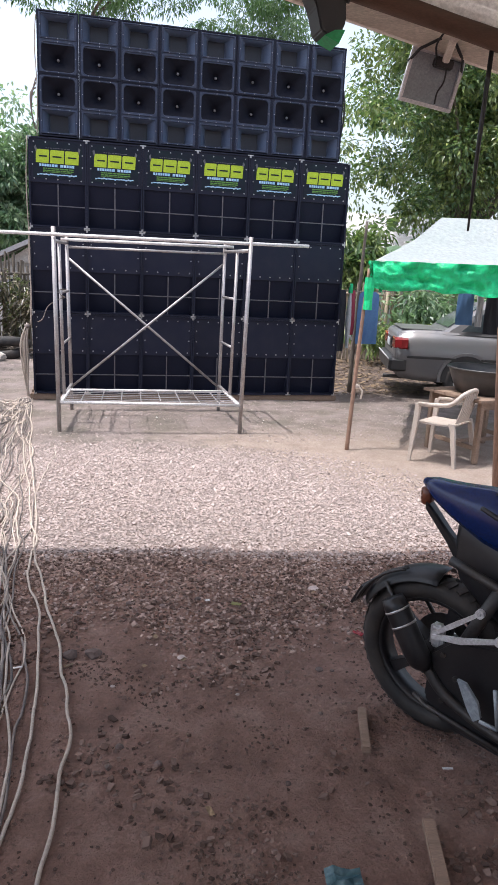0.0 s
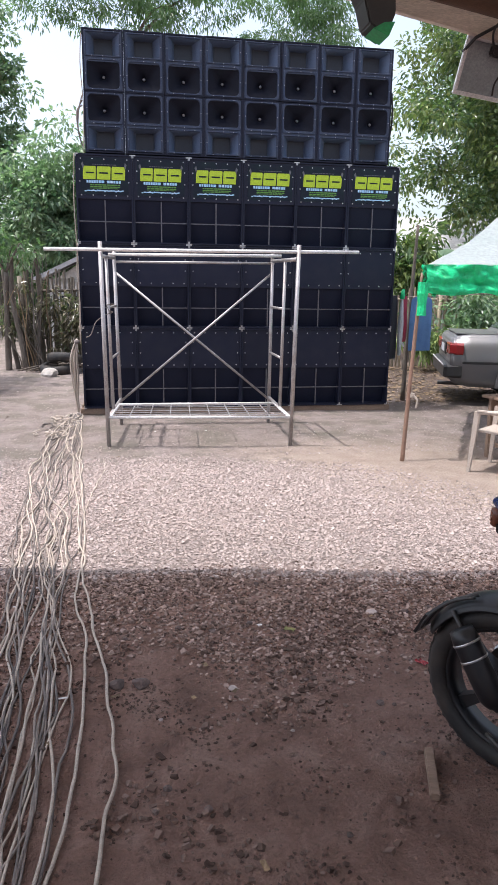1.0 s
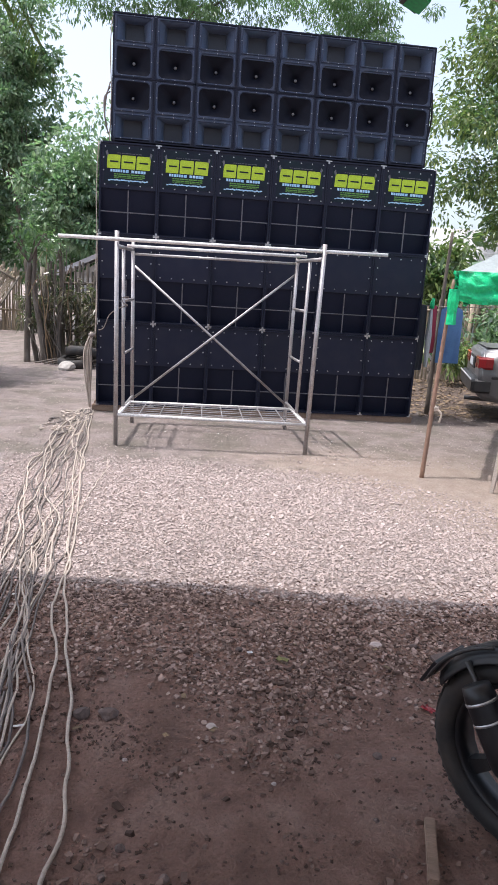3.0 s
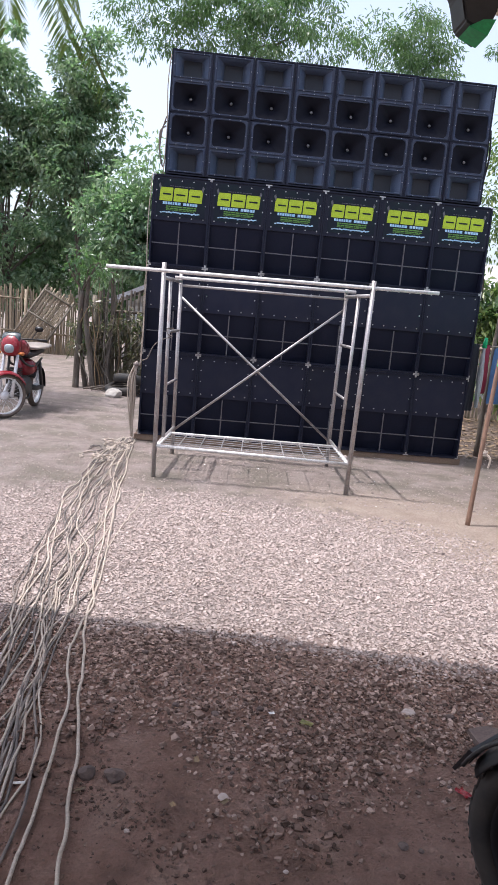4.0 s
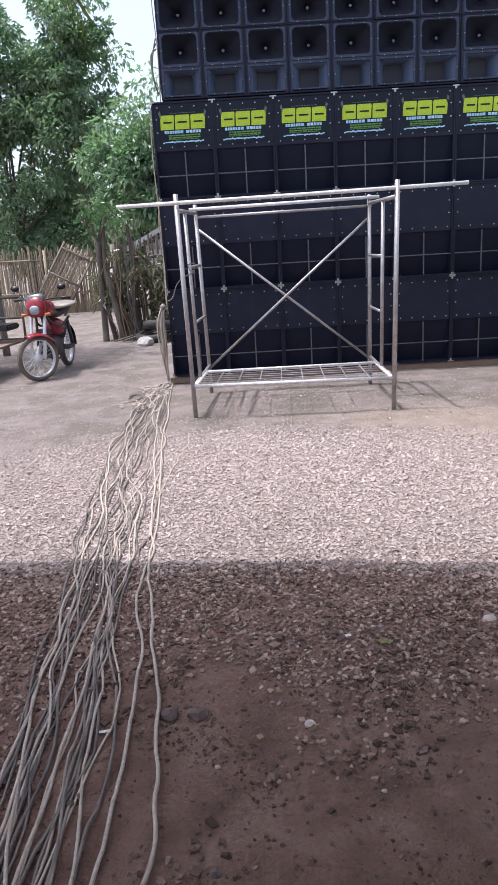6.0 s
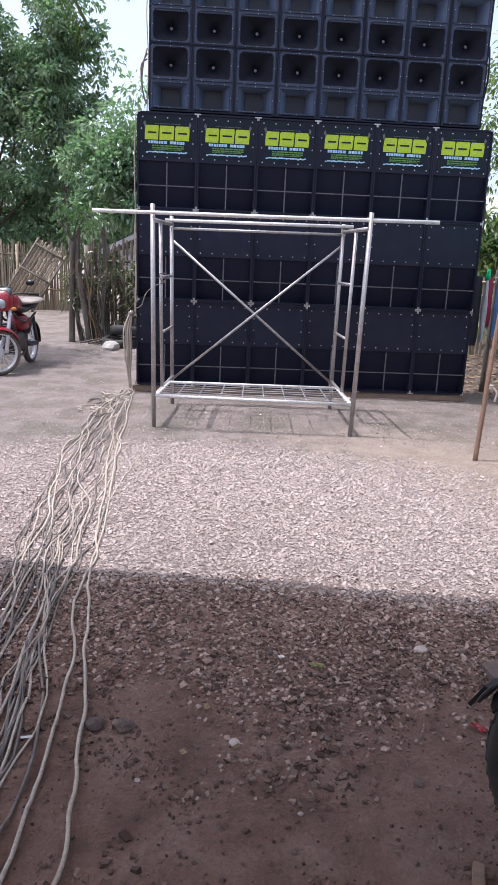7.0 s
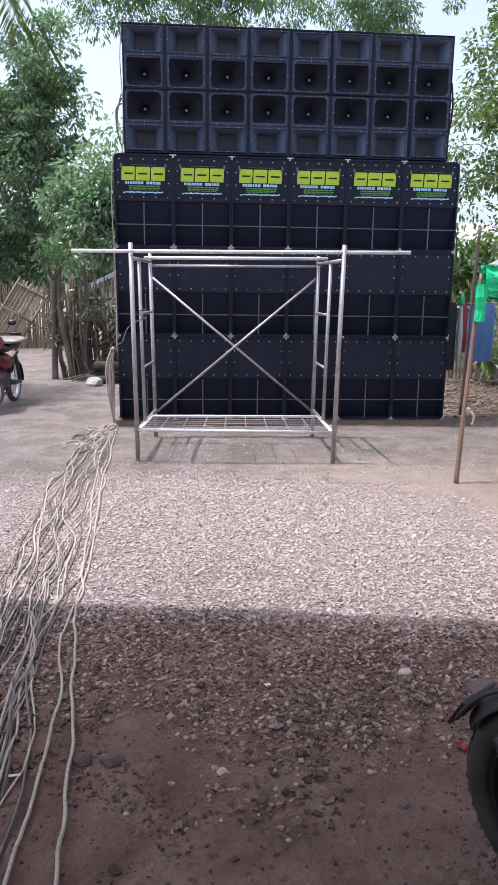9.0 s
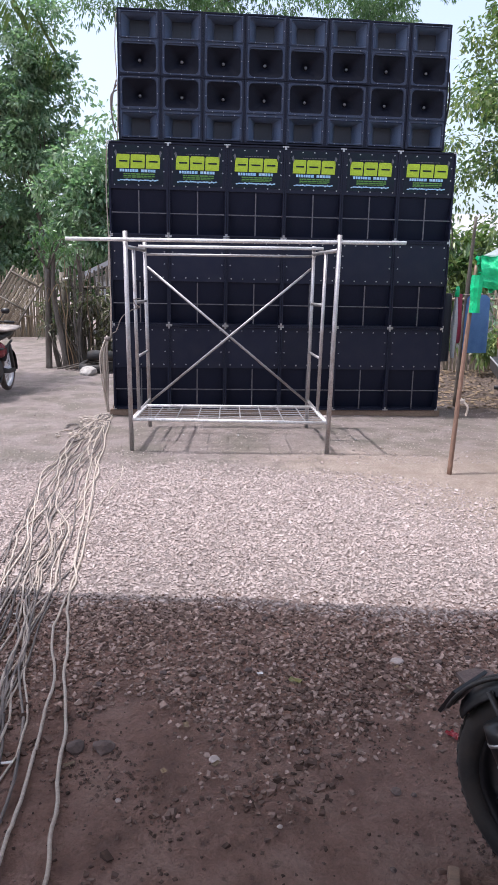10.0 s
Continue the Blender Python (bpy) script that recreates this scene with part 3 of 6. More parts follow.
def sign(top, h):
    """The printed panel: a word mark drawn as plain shapes and bars."""
    zc = h - 0.24
    bm = box(B(), (0, 0.0095, zc), (0.54, 0.003, 0.40), 0.001)
    panel = part("sign_panel", bm, PRINTBG, top, "dark printed sign panel")
    y0, y1 = 0.0045, 0.008
    bz = zc + 0.035

    def block(x0, x1, notches):
        bm = B()
        hh = 0.071
        out = [(x0 + 0.008, bz + hh), (x1, bz + hh), (x1 + 0.004, bz + hh - 0.012), (x1 - 0.004, bz - hh), (x0 - 0.004, bz - hh), (x0, bz + hh - 0.016)]
        prism(bm, out, y0, y1)
        part("mark", bm, LIME, panel, "lime printed block")
        bm = B()
        for nx0, nx1, nz0, nz1 in notches:
            box(bm, ((nx0 + nx1) / 2, y0 - 0.0008, bz + (nz0 + nz1) / 2), (nx1 - nx0, 0.002, nz1 - nz0))
        part("mark_gap", bm, PRINTBG, panel)

    block(-0.235, -0.095, [(-0.205, -0.115, -0.008, 0.008)])
    block(-0.08, 0.07, [(-0.055, 0.045, -0.008, 0.008)])
    block(0.085, 0.235, [(0.115, 0.21, -0.008, 0.008)])
    bm = B()
    rng = random.Random(4)
    x = -0.2
    while x < 0.19:
        w = rng.uniform(0.018, 0.034)
        box(bm, (x + w / 2, 0.0062, zc - 0.060), (w, 0.003, 0.028))
        x += w + (0.03 if abs(x + 0.02) < 0.02 else 0.006)
    part("print_line", bm, BLUEP, panel, "pale blue line of print")["kind"] = "stuff"
    bm = B()
    for dz in (-0.094, -0.116, -0.132):
        x = -0.16
        while x < 0.15:
            w = rng.uniform(0.015, 0.05)
            box(bm, (x + w / 2, 0.0062, zc + dz), (w, 0.003, 0.013 if dz > -0.12 else 0.007))
            x += w + 0.006
    part("print_line", bm, GREENP, panel, "dull green lines of print")["kind"] = "stuff"
    bm = B()
    box(bm, (0, 0.0062, zc - 0.158), (0.40, 0.003, 0.010))
    x = -0.225
    while x < 0.21:
        w = rng.uniform(0.01, 0.03)
        box(bm, (x + w / 2, 0.0058, zc - 0.150 - rng.uniform(0, 0.016)), (w, 0.003, 0.012))
        x += w + 0.008
    part("print_line", bm, BLUEP, panel, "pale blue line of print")["kind"] = "stuff"
    bm = B()
    x = -0.13
    while x < 0.12:
        w = rng.uniform(0.012, 0.03)
        box(bm, (x + w / 2, 0.0062, zc + 0.125), (w, 0.003, 0.007))
        x += w + 0.008
    part("print_line", bm, BAR, panel, "small grey line of print")["kind"] = "stuff"
    for sx in (-1, 1):
        bm = B()
        prism(bm, [(sx * 0.235, zc + 0.07), (sx * 0.255, zc + 0.13), (sx * 0.235, zc + 0.15), (sx * 0.222, zc + 0.10)], 0.0045, 0.008)
        part("mark", bm, BAR, panel)


BASE_Z = 0.075
one_plain = bass_cabinet(pose(-0.12 + BW / 2, FRONT, BASE_Z), False)
one_print = bass_cabinet(pose(-0.12 + BW / 2, FRONT, BASE_Z + 2 * BH), True)
jig = random.Random(11)
for r in range(3):
    for c in range(6):
        if c == 0 and r in (0, 2):
            continue
        copy_thing(one_print if r == 2 else one_plain, pose(-0.12 + BW * (c + 0.5), FRONT + jig.uniform(-0.006, 0.006), BASE_Z + r * BH, 0, 0, jig.uniform(-0.1, 0.1)))

for y in (FRONT + 0.06, FRONT + 0.36, FRONT + 0.66):
    bm = box(B(), (1.81, y, 0.035), (3.95, 0.09, 0.075), 0.008)
    tagged(part("timber_sleeper", bm, TABLEW), "dark timber bearer under the speaker stack", "timber", "bearers under the stack")

HW, HH, HD = 0.449, 0.642, 0.40


def horn(top, zc, w, h, depth, throat, rad, name, flare_mat, back=None):
    """A flared horn: a face ring and the flare behind it."""
    bm = B()
    out, mid, inn = rounded(w + 0.05, h + 0.04, 0.02), rounded(w + 0.012, h + 0.012, rad + 0.006), rounded(w, h, rad)
    loft(bm, [[(x, 0.004, zc + z) for x, z in out], [(x, -0.008, zc + z) for x, z in rounded(w + 0.04, h + 0.03, 0.02)], [(x, -0.008, zc + z) for x, z in mid], [(x, 0.006, zc + z) for x, z in inn]], caps=False)
    flange = part(name, bm, FLANGE, top)
    bm = B()
    rings = []
    for i in range(6):
        f = i / 5
        k = (1 - f) ** 1.5
        ww, hh = throat[0] + (w - throat[0]) * k, throat[1] + (h - throat[1]) * k
        rings.append([(x, 0.006 + depth * f, zc + z) for x, z in rounded(ww, hh, min(rad, ww / 2.2, hh / 2.2))])
    loft(bm, rings, caps=False)
    part("throat", prism(B(), [(x, zc + z) for x, z in rounded(throat[0] + 0.01, throat[1] + 0.01, min(rad, 0.03))], 0.004 + depth, 0.02 + depth), back or DEEP, flange)
    part("flare", bm, flare_mat, flange, smooth=True)
    return flange


def horn_cabinet(m, flipped):
    top = empty("horn_cabinet", m, "black speaker cabinet with a square horn and a slot horn", "speaker", "horn cabinets of the speaker wall")
    w, h, d, t = HW - 0.002, HH - 0.003, HD, 0.016
    bm = B()
    for c, s in (((-w / 2 + t / 2, d / 2, h / 2), (t, d, h)), ((w / 2 - t / 2, d / 2, h / 2), (t, d, h)), ((0, d / 2, t / 2), (w - 2 * t, d, t)),
                 ((0, d / 2, h - t / 2), (w - 2 * t, d, t)), ((0, d - t / 2, h / 2), (w - 2 * t, t, h - 2 * t))):
        box(bm, c, s, 0.003)
    part("body", bm, CAB, top)
    zs, zm = (0.155, 0.465) if flipped else (h - 0.155, h - 0.465)
    horn(top, zs, 0.355, 0.225, 0.16, (0.20, 0.185), 0.012, "slot_horn", PLASTIC, HORNBACK)
    sq = horn(top, zm, 0.355, 0.285, 0.13, (0.05, 0.045), 0.045, "square_horn", DEEP)
    bm = B()
    bmesh.ops.create_uvsphere(bm, u_segments=12, v_segments=8, radius=0.017, matrix=Matrix.Translation((0, 0.12, zm)) @ Matrix.Diagonal((1, 0.7, 1, 1)))
    part("dome", bm, DOME, sq, "small bright metal dome", smooth=True)
    bm = B()
    for zc, hh in ((zs, 0.225), (zm, 0.285)):
        for x, z in ((-0.19, 0), (0.19, 0), (0, hh / 2 + 0.012), (0, -hh / 2 - 0.012), (-0.12, -hh / 2 - 0.012), (0.12, hh / 2 + 0.012)):
            bmesh.ops.create_cone(bm, cap_ends=True, segments=6, radius1=0.005, radius2=0.004, depth=0.006, matrix=Matrix.Translation((x, -0.010, zc + z)) @ X90)
    part("screws", bm, STEEL, top, "small steel screws")["kind"] = "stuff"
    bm = B()
    box(bm, (0, 0.012, (zs + zm) / 2), (w - 2 * t, 0.016, 0.05))
    part("rail", bm, FLANGE, top)
    for sx in (-1, 1):
        bm = box(B(), (sx * (w / 2 - t - 0.008), 0.012, h / 2), (0.016, 0.016, h - 2 * t), 0.002)
        part("stile", bm, FLANGE, top)
    return top


HZ = BASE_Z + 3 * BH + 0.012
ha = horn_cabinet(pose(HW / 2, FRONT + 0.01, HZ), True)
hb = horn_cabinet(pose(HW / 2, FRONT + 0.01, HZ + HH), False)
for c in range(1, 8):
    for src, z in ((ha, HZ), (hb, HZ + HH)):
        copy_thing(src, pose(HW * (c + 0.5), FRONT + 0.01 + jig.uniform(-0.008, 0.008), z, 0, 0, jig.uniform(-0.1, 0.1)))


# ---------------------------------------------------------------- scaffold
SY0, SY1 = 7.36, 8.42


def scaffold():
    top = empty("scaffold", pose(0, 0, 0), "grey steel tube scaffold bay with a mesh deck, standing on earth", "scaffold")

    def pipe(name, pts, r, mat=GALV, label=""):
        return part(name, tube(B(), pts, r, 12), mat, top, label, smooth=True)

    for x0, x1, yf, b0, b1 in ((0.225, 0.198, 7.35, 0.335, 0.30), (2.022, 2.055, 7.18, 2.035, 2.046)):
        pipe("post", [(x0, yf, 0), (x1, yf, 1.95)], 0.021, label="grey steel tube post")
        pipe("post", [(b0, SY1, 0.0), (b1, SY1, 1.92)], 0.020)
        pipe("top_tube", [(x1, yf, 1.82), (b1, SY1, 1.84)], 0.018)
        pipe("bottom_tube", [(x0, yf, 0.28), (b0, SY1, 0.30)], 0.018)
        f = (7.76 - yf) / (SY1 - yf)
        xa, xb = x0 + (b0 - x0) * f, x1 + (b1 - x1) * f
        pipe("ladder_tube", [(xa, 7.76, 0.29), (xb, 7.76, 1.83)], 0.017)
        for z in (0.82, 1.335):
            g = (z - 0.29) / 1.54
            pipe("rung", [(xa + (xb - xa) * g, 7.76, z), (b0 + (b1 - b0) * g, SY1, z)], 0.014)
    pipe("cross_brace", [(0.345, SY1 + 0.02, 0.28), (2.04, SY1 + 0.02, 1.70)], 0.013)
    pipe("cross_brace", [(0.32, SY1 + 0.045, 1.68), (2.03, SY1 + 0.045, 0.28)], 0.013)
    pipe("back_rail", [(0.24, SY1 - 0.03, 1.875), (2.14, SY1 - 0.03, 1.895)], 0.017, GALVW)
    pipe("back_rail", [(0.30, SY1, 1.80), (2.07, SY1, 1.815)], 0.014)
    # the deck follows the bay's slight skew
    def at(u, v, z):
        front, back = Vector((0.225 + 1.80 * u, 7.35 - 0.17 * u, z)), Vector((0.30 + 1.745 * u, 8.10 - 0.04 * u, z))
        return front.lerp(back, v)

    deck = part("deck", tube(B(), [at(0, 0, 0.29), at(1, 0, 0.29)], 0.016, 8), GALVW, top, "white painted steel mesh deck", smooth=True)
    part("deck_edge", tube(B(), [at(0, 1, 0.29), at(1, 1, 0.29)], 0.013, 8), GALVW, deck, smooth=True)
    for u in (0.012, 0.988):
        part("deck_edge", tube(B(), [at(u, 0, 0.29), at(u, 1, 0.29)], 0.014, 8), GALVW, deck, smooth=True)
    for i in range(1, 9):
        part("mesh_bar", tube(B(), [at(i / 9, 0, 0.286), at(i / 9, 1, 0.286)], 0.0065, 6), GALV, deck)
    for i in range(1, 7):
        part("mesh_bar", tube(B(), [at(0, i / 7, 0.298), at(0.5, i / 7, 0.292 + 0.004 * (i % 2)), at(1, i / 7, 0.298)], 0.0035, 5), GALV, deck)
    w = curve_pts([(0.30, 7.76, 1.37), (0.235, 7.735, 1.36), (0.25, 7.73, 1.31), (0.29, 7.74, 1.29), (0.21, 7.73, 1.26), (0.12, 7.72, 1.19), (0.07, 7.72, 1.07), (0.02, 7.72, 1.04)], 5)
    part("tie_wire", tube(B(), w, 0.005, 6), CABLEG, top, "loose grey tie wire", smooth=True)
    return top


scaffold()
bm = tube(B(), [(-0.305, SY0 - 0.045, 1.872), (1.2, SY0 - 0.13, 1.88), (2.635, SY0 - 0.215, 1.893)], 0.0165, 12)
tagged(part("loose_pipe", bm, GALVW, smooth=True), "long white steel pipe resting across the scaffold", "pipe")


# ---------------------------------------------------------------- trees and shrubs
def leaf_mesh(name, centres, radii, per, length, width, rng, material, parent, droop=0.5, flat=1.0):
    """Folded leaves gathered in clumps; each leaf is a small island."""
    k = len(centres)
    c = np.repeat(np.array(centres), per, axis=0)
    r = np.repeat(np.array(radii), per)[:, None]
    n = k * per
    d = rng.normal(size=(n, 3))
    d /= np.linalg.norm(d, axis=1)[:, None]
    p = c + d * r * (rng.random((n, 1)) ** 0.45) * np.array([1, 1, flat])
    a = d * 0.9 + rng.normal(size=(n, 3)) * 0.5
    a[:, 2] -= droop
    a /= np.linalg.norm(a, axis=1)[:, None]
    s = np.cross(a, rng.normal(size=(n, 3)) * 0.75 + np.array([0, 0, 1.0]))
    s /= np.linalg.norm(s, axis=1)[:, None]
    up = np.cross(s, a)
    L = length * rng.uniform(0.6, 1.25, (n, 1))
    W = width * rng.uniform(0.7, 1.25, (n, 1))
    v = np.empty((n, 4, 3))
    v[:, 0] = p
    v[:, 1] = p + a * L * 0.45 + s * W / 2 + up * W * 0.18
    v[:, 2] = p + a * L - np.array([0, 0, 1]) * L * 0.18
    v[:, 3] = p + a * L * 0.45 - s * W / 2 + up * W * 0.18
    me = bpy.data.meshes.new(name)
    tri = np.arange(n)[:, None] * 4
    faces = np.concatenate([tri + np.array([0, 1, 2]), tri + np.array([0, 2, 3])])
    me.from_pydata(v.reshape(-1, 3).tolist(), [], faces.tolist())
    me.materials.append(material)
    ob = new(name, me)
    ob.parent = parent
    return ob


def tree(foot, centre, radii, clumps, per, length, width, material, seed, label, trunk_r=0.16, clump_r=0.5, droop=0.5, flat=0.8, category="tree", limbs=12):
    rng = np.random.default_rng(seed)
    top = empty("tree" if category == "tree" else "shrub", pose(*foot, 0), label, category)
    f = Vector((*foot, 0))
    pts = []
    while len(pts) < clumps:
        q = rng.normal(size=3)
        q /= np.linalg.norm(q)
        q *= rng.random() ** 0.4
        lump = 0.75 + 0.5 * noise.noise(Vector((q[0] * 2.2 + seed, q[1] * 2.2, q[2] * 2.2)))
        pts.append(np.array(centre) + q * np.array(radii) * lump - np.array(f))
    pts = [p for p in pts if p[2] > 0.35]
    rad = [clump_r * rng.uniform(0.55, 1.25) for _ in pts]
    leaf_mesh("crown", pts, rad, per, length, width, rng, material, top, droop, flat)
    bm = B()
    head = Vector(centre) - f
    base_h = max(0.6, head.z - radii[2] * 0.75)
    fork = Vector((head.x * 0.55, head.y * 0.55, base_h))
    tube(bm, curve_pts([(0, 0, -0.05), (head.x * 0.1, head.y * 0.1 + 0.05, base_h * 0.5), fork], 5), [trunk_r * (1 - 0.3 * i / 10) for i in range(11)], 9)
    part("trunk", bm, BARK, top, smooth=True)
    for i in rng.permutation(len(pts))[:limbs]:
        e = Vector(pts[i])
        m = fork.lerp(e, 0.5) + Vector((rng.normal() * 0.15, rng.normal() * 0.15, 0.25))
        line = curve_pts([fork, m, e], 5)
        part("limb", tube(B(), line, [trunk_r * (0.34 - 0.29 * j / (len(line) - 1)) for j in range(len(line))], 6), BARK, top, smooth=True)
    return top


tree((-5.6, 23.2), (-5.9, 23.0, 5.7), (4.6, 1.5, 4.8), 250, 125, 0.17, 0.08, LEAF_A, 21, "tall mango tree with dense glossy leaves, behind a fence", 0.18, 0.5, 0.2, 0.6, limbs=9)
tree((-3.3, 22.6), (-3.75, 22.4, 6.2), (1.35, 1.0, 4.0), 100, 115, 0.155, 0.075, LEAF_A, 22, "slim tree with glossy green leaves and bare upper twigs", 0.09, 0.40, 0.15, 0.6, limbs=14)
tree((-0.6, 19.2), (-1.0, 19.0, 3.55), (2.2, 1.2, 1.9), 150, 135, 0.16, 0.075, LEAF_A, 23, "leafy mango tree standing behind the speaker wall", 0.12, 0.46, 0.2, 0.6)
tree((-6.0, 24.6), (-5.2, 24.6, 2.8), (4.2, 1.0, 2.1), 120, 80, 0.22, 0.06, LEAF_C, 24, "dark hedge-like shrub behind the bamboo fence", 0.1, 0.6, category="shrub")
tree((-1.5, 23.0), (-1.4, 22.8, 2.2), (2.8, 1.0, 1.9), 90, 80, 0.22, 0.06, LEAF_C, 25, "dark shrub far behind the yard", 0.1, 0.6, category="shrub")
tree((1.2, 26.5), (0.4, 25.6, 10.9), (5.6, 2.0, 2.2), 135, 130, 0.16, 0.05, LEAF_C, 26, "tall feathery tree rising over the speaker wall", 0.2, 0.62, 0.9, 0.6, limbs=2)
tree((5.0, 27.0), (6.6, 26.2, 10.4), (3.2, 1.8, 2.4), 84, 130, 0.16, 0.05, LEAF_C, 27, "tall thin tree with small feathery leaves", 0.2, 0.6, 0.9, 0.6, limbs=2)
tree((9.4, 16.9), (9.6, 16.6, 5.7), (3.8, 2.2, 4.3), 340, 140, 0.135, 0.066, LEAF_B, 28, "large sunlit tree with yellow-green leaves beside the yard", 0.2, 0.55, 0.25, limbs=9)
tree((11.5, 19.0), (11.5, 19.5, 6.5), (4.0, 2.0, 4.5), 190, 90, 0.24, 0.10, LEAF_A, 29, "large dark leafy tree behind the parked car", 0.24, 0.7)
tree((8.6, 13.9), (8.6, 13.85, 0.95), (3.6, 0.35, 0.95), 110, 80, 0.16, 0.06, LEAF_A, 30, "low green vine-covered shrub along the fence", 0.06, 0.42, category="shrub")
tree((6.6, 15.4), (6.5, 15.5, 2.0), (0.9, 0.6, 1.0), 26, 60, 0.26, 0.08, LEAF_B, 31, "yellow-green shrub with broad leaves", 0.05, 0.4, category="shrub")
tree((-1.75, 13.75), (-1.65, 13.7, 2.15), (0.62, 0.45, 0.55), 7, 50, 0.10, 0.045, LEAF_C, 32, "small half-dry tree with sparse leaves at the gateway", 0.06, 0.26, limbs=6)
tree((-0.75, 13.9), (-0.6, 13.85, 0.85), (0.6, 0.3, 0.8), 22, 50, 0.15, 0.045, LEAF_E, 33, "dry weeds and twigs heaped against the fence", 0.02, 0.28, category="shrub")
tree((-2.75, 20.6), (-2.75, 20.6, 0.55), (0.5, 0.3, 0.5), 12, 60, 0.2, 0.045, LEAF_B, 34, "small green bush beside the bamboo fence", 0.02, 0.26, category="shrub")
tree((5.6, 13.3), (6.4, 13.2, 0.45), (1.6, 0.4, 0.45), 36, 50, 0.14, 0.045, LEAF_B, 35, "low weeds growing behind the parked car", 0.02, 0.26, category="shrub", limbs=4)

tree((-1.48, 13.95), (-1.5, 13.9, 1.05), (0.38, 0.2, 0.95), 18, 45, 0.12, 0.035, LEAF_E, 41, "dry tangled vines climbing round the gateway trunks", 0.02, 0.2, category="shrub", limbs=5)


def bare_stem(line, r0, r1, label):
    pts = curve_pts(line, 6)
    bm = tube(B(), pts, [r0 + (r1 - r0) * i / (len(pts) - 1) for i in range(len(pts))], 9)
    f = line[0]
    for v in bm.verts:
        v.co += 0.012 * noise.noise_vector(v.co * 7)
    return tagged(part("bare_tree", bm, BARK, smooth=True), label, "tree", "bare trees at the gateway")


bare_stem([(-1.42, 13.72, -0.03), (-1.5, 13.7, 0.6), (-1.62, 13.75, 1.3), (-1.58, 13.7, 2.0)], 0.065, 0.035, "thin grey bare trunk beside the gateway")
bare_stem([(-1.22, 13.8, -0.03), (-1.2, 13.8, 0.7), (-1.16, 13.85, 1.4), (-1.2, 13.8, 2.1)], 0.06, 0.03, "pale grey forked trunk beside the gateway")
bare_stem([(-1.6, 13.9, -0.03), (-1.72, 13.9, 0.8), (-1.8, 13.95, 1.8)], 0.045, 0.025, "thin dark leaning trunk beside the gateway")


def dry_vines():
    top = empty("dry_vines", pose(-1.5, 13.7, 0), "tangle of dry brown vines over the gateway trunks", "vine")
    rng = random.Random(15)
    for k in range(24):
        x, y = rng.uniform(-0.05, 0.42), rng.uniform(-0.14, 0.12)
        h = rng.uniform(0.9, 2.1)
        lean = rng.gauss(-0.12, 0.12)
        pts = [(x, y, -0.02)]
        for i in range(1, 6):
            x += lean / 5 + rng.gauss(0, 0.035)
            y = max(-0.2, min(0.2, y + rng.gauss(0, 0.04)))
            pts.append((x, y, h * i / 5))
        if k % 4 == 0:
            pts.append((x + rng.uniform(-0.25, 0.25), y, h - rng.uniform(0.1, 0.4)))
        line = curve_pts(pts, 5)
        r = rng.uniform(0.005, 0.016)
        part("stem", tube(B(), line, [r * (1 - 0.6 * i / len(line)) for i in range(len(line))], 6), BARK if k % 4 else DRY, top, smooth=True)
    return top


dry_vines()


def palm():
    top = empty("coconut_palm", pose(-7.4, 24.8, 0), "coconut palm with long drooping yellow-green fronds", "palm tree")
    line = curve_pts([(0, 0, -0.05), (0.15, 0.05, 3.0), (0.1, 0, 7.5), (0.35, -0.1, 12.6)], 6)
    part("trunk", tube(B(), line, [0.13 - 0.003 * i for i in range(len(line))], 10), BARK, top, smooth=True)
    rng = random.Random(5)
    crown = Vector((0.35, -0.1, 12.6))
    ends = [Vector((4.5, -2.7, 7.6)), Vector((3.5, -2.8, 8.6)), Vector((2.9, 0.3, 11.0)), Vector((-2.9, 0.4, 11.0)), Vector((0.2, 2.9, 10.8)), Vector((-1.8, -2.0, 10.2)), Vector((0.9, -1.3, 14.6))]
    for e in ends:
        mid = crown.lerp(e, 0.45) + Vector((0, 0, 0.9)) + (e - crown) * 0.12 * Vector((1, 1, 0)).length / 2
        axis = curve_pts([crown, mid, e], 16)
        stem = part("frond", tube(B(), axis, [0.03 - 0.0007 * i for i in range(len(axis))], 6), LEAF_P, top)
        vs, fs = [], []
        for i, p in enumerate(axis[4:]):
            f = i / (len(axis) - 5)
            d = (axis[min(i + 5, len(axis) - 1)] - axis[i + 3]).normalized()
            side = d.cross(Vector((0, 0, 1)))
            side = (side if side.length > 0.2 else d.cross(Vector((0.3, 1, 0)))).normalized()
            for sg in (-1, 1):
                for j in range(3):
                    L = (1.3 - 0.7 * abs(f - 0.4)) * rng.uniform(0.85, 1.1)
                    o = p + d * (j * 0.055)
                    a = (side * sg * 0.75 + d * 0.55 + Vector((0, 0, -0.35 - rng.random() * 0.25))).normalized()
                    w = d * 0.022
                    t = o + a * L + Vector((0, 0, -0.12))
                    b = len(vs)
                    vs += [o, o + a * L * 0.5 + w, t, o + a * L * 0.5 - w]
                    fs += [(b, b + 1, b + 2), (b, b + 2, b + 3)]
        raw("leaf_blade", [tuple(v) for v in vs], fs, LEAF_P, stem)
    return top


palm()


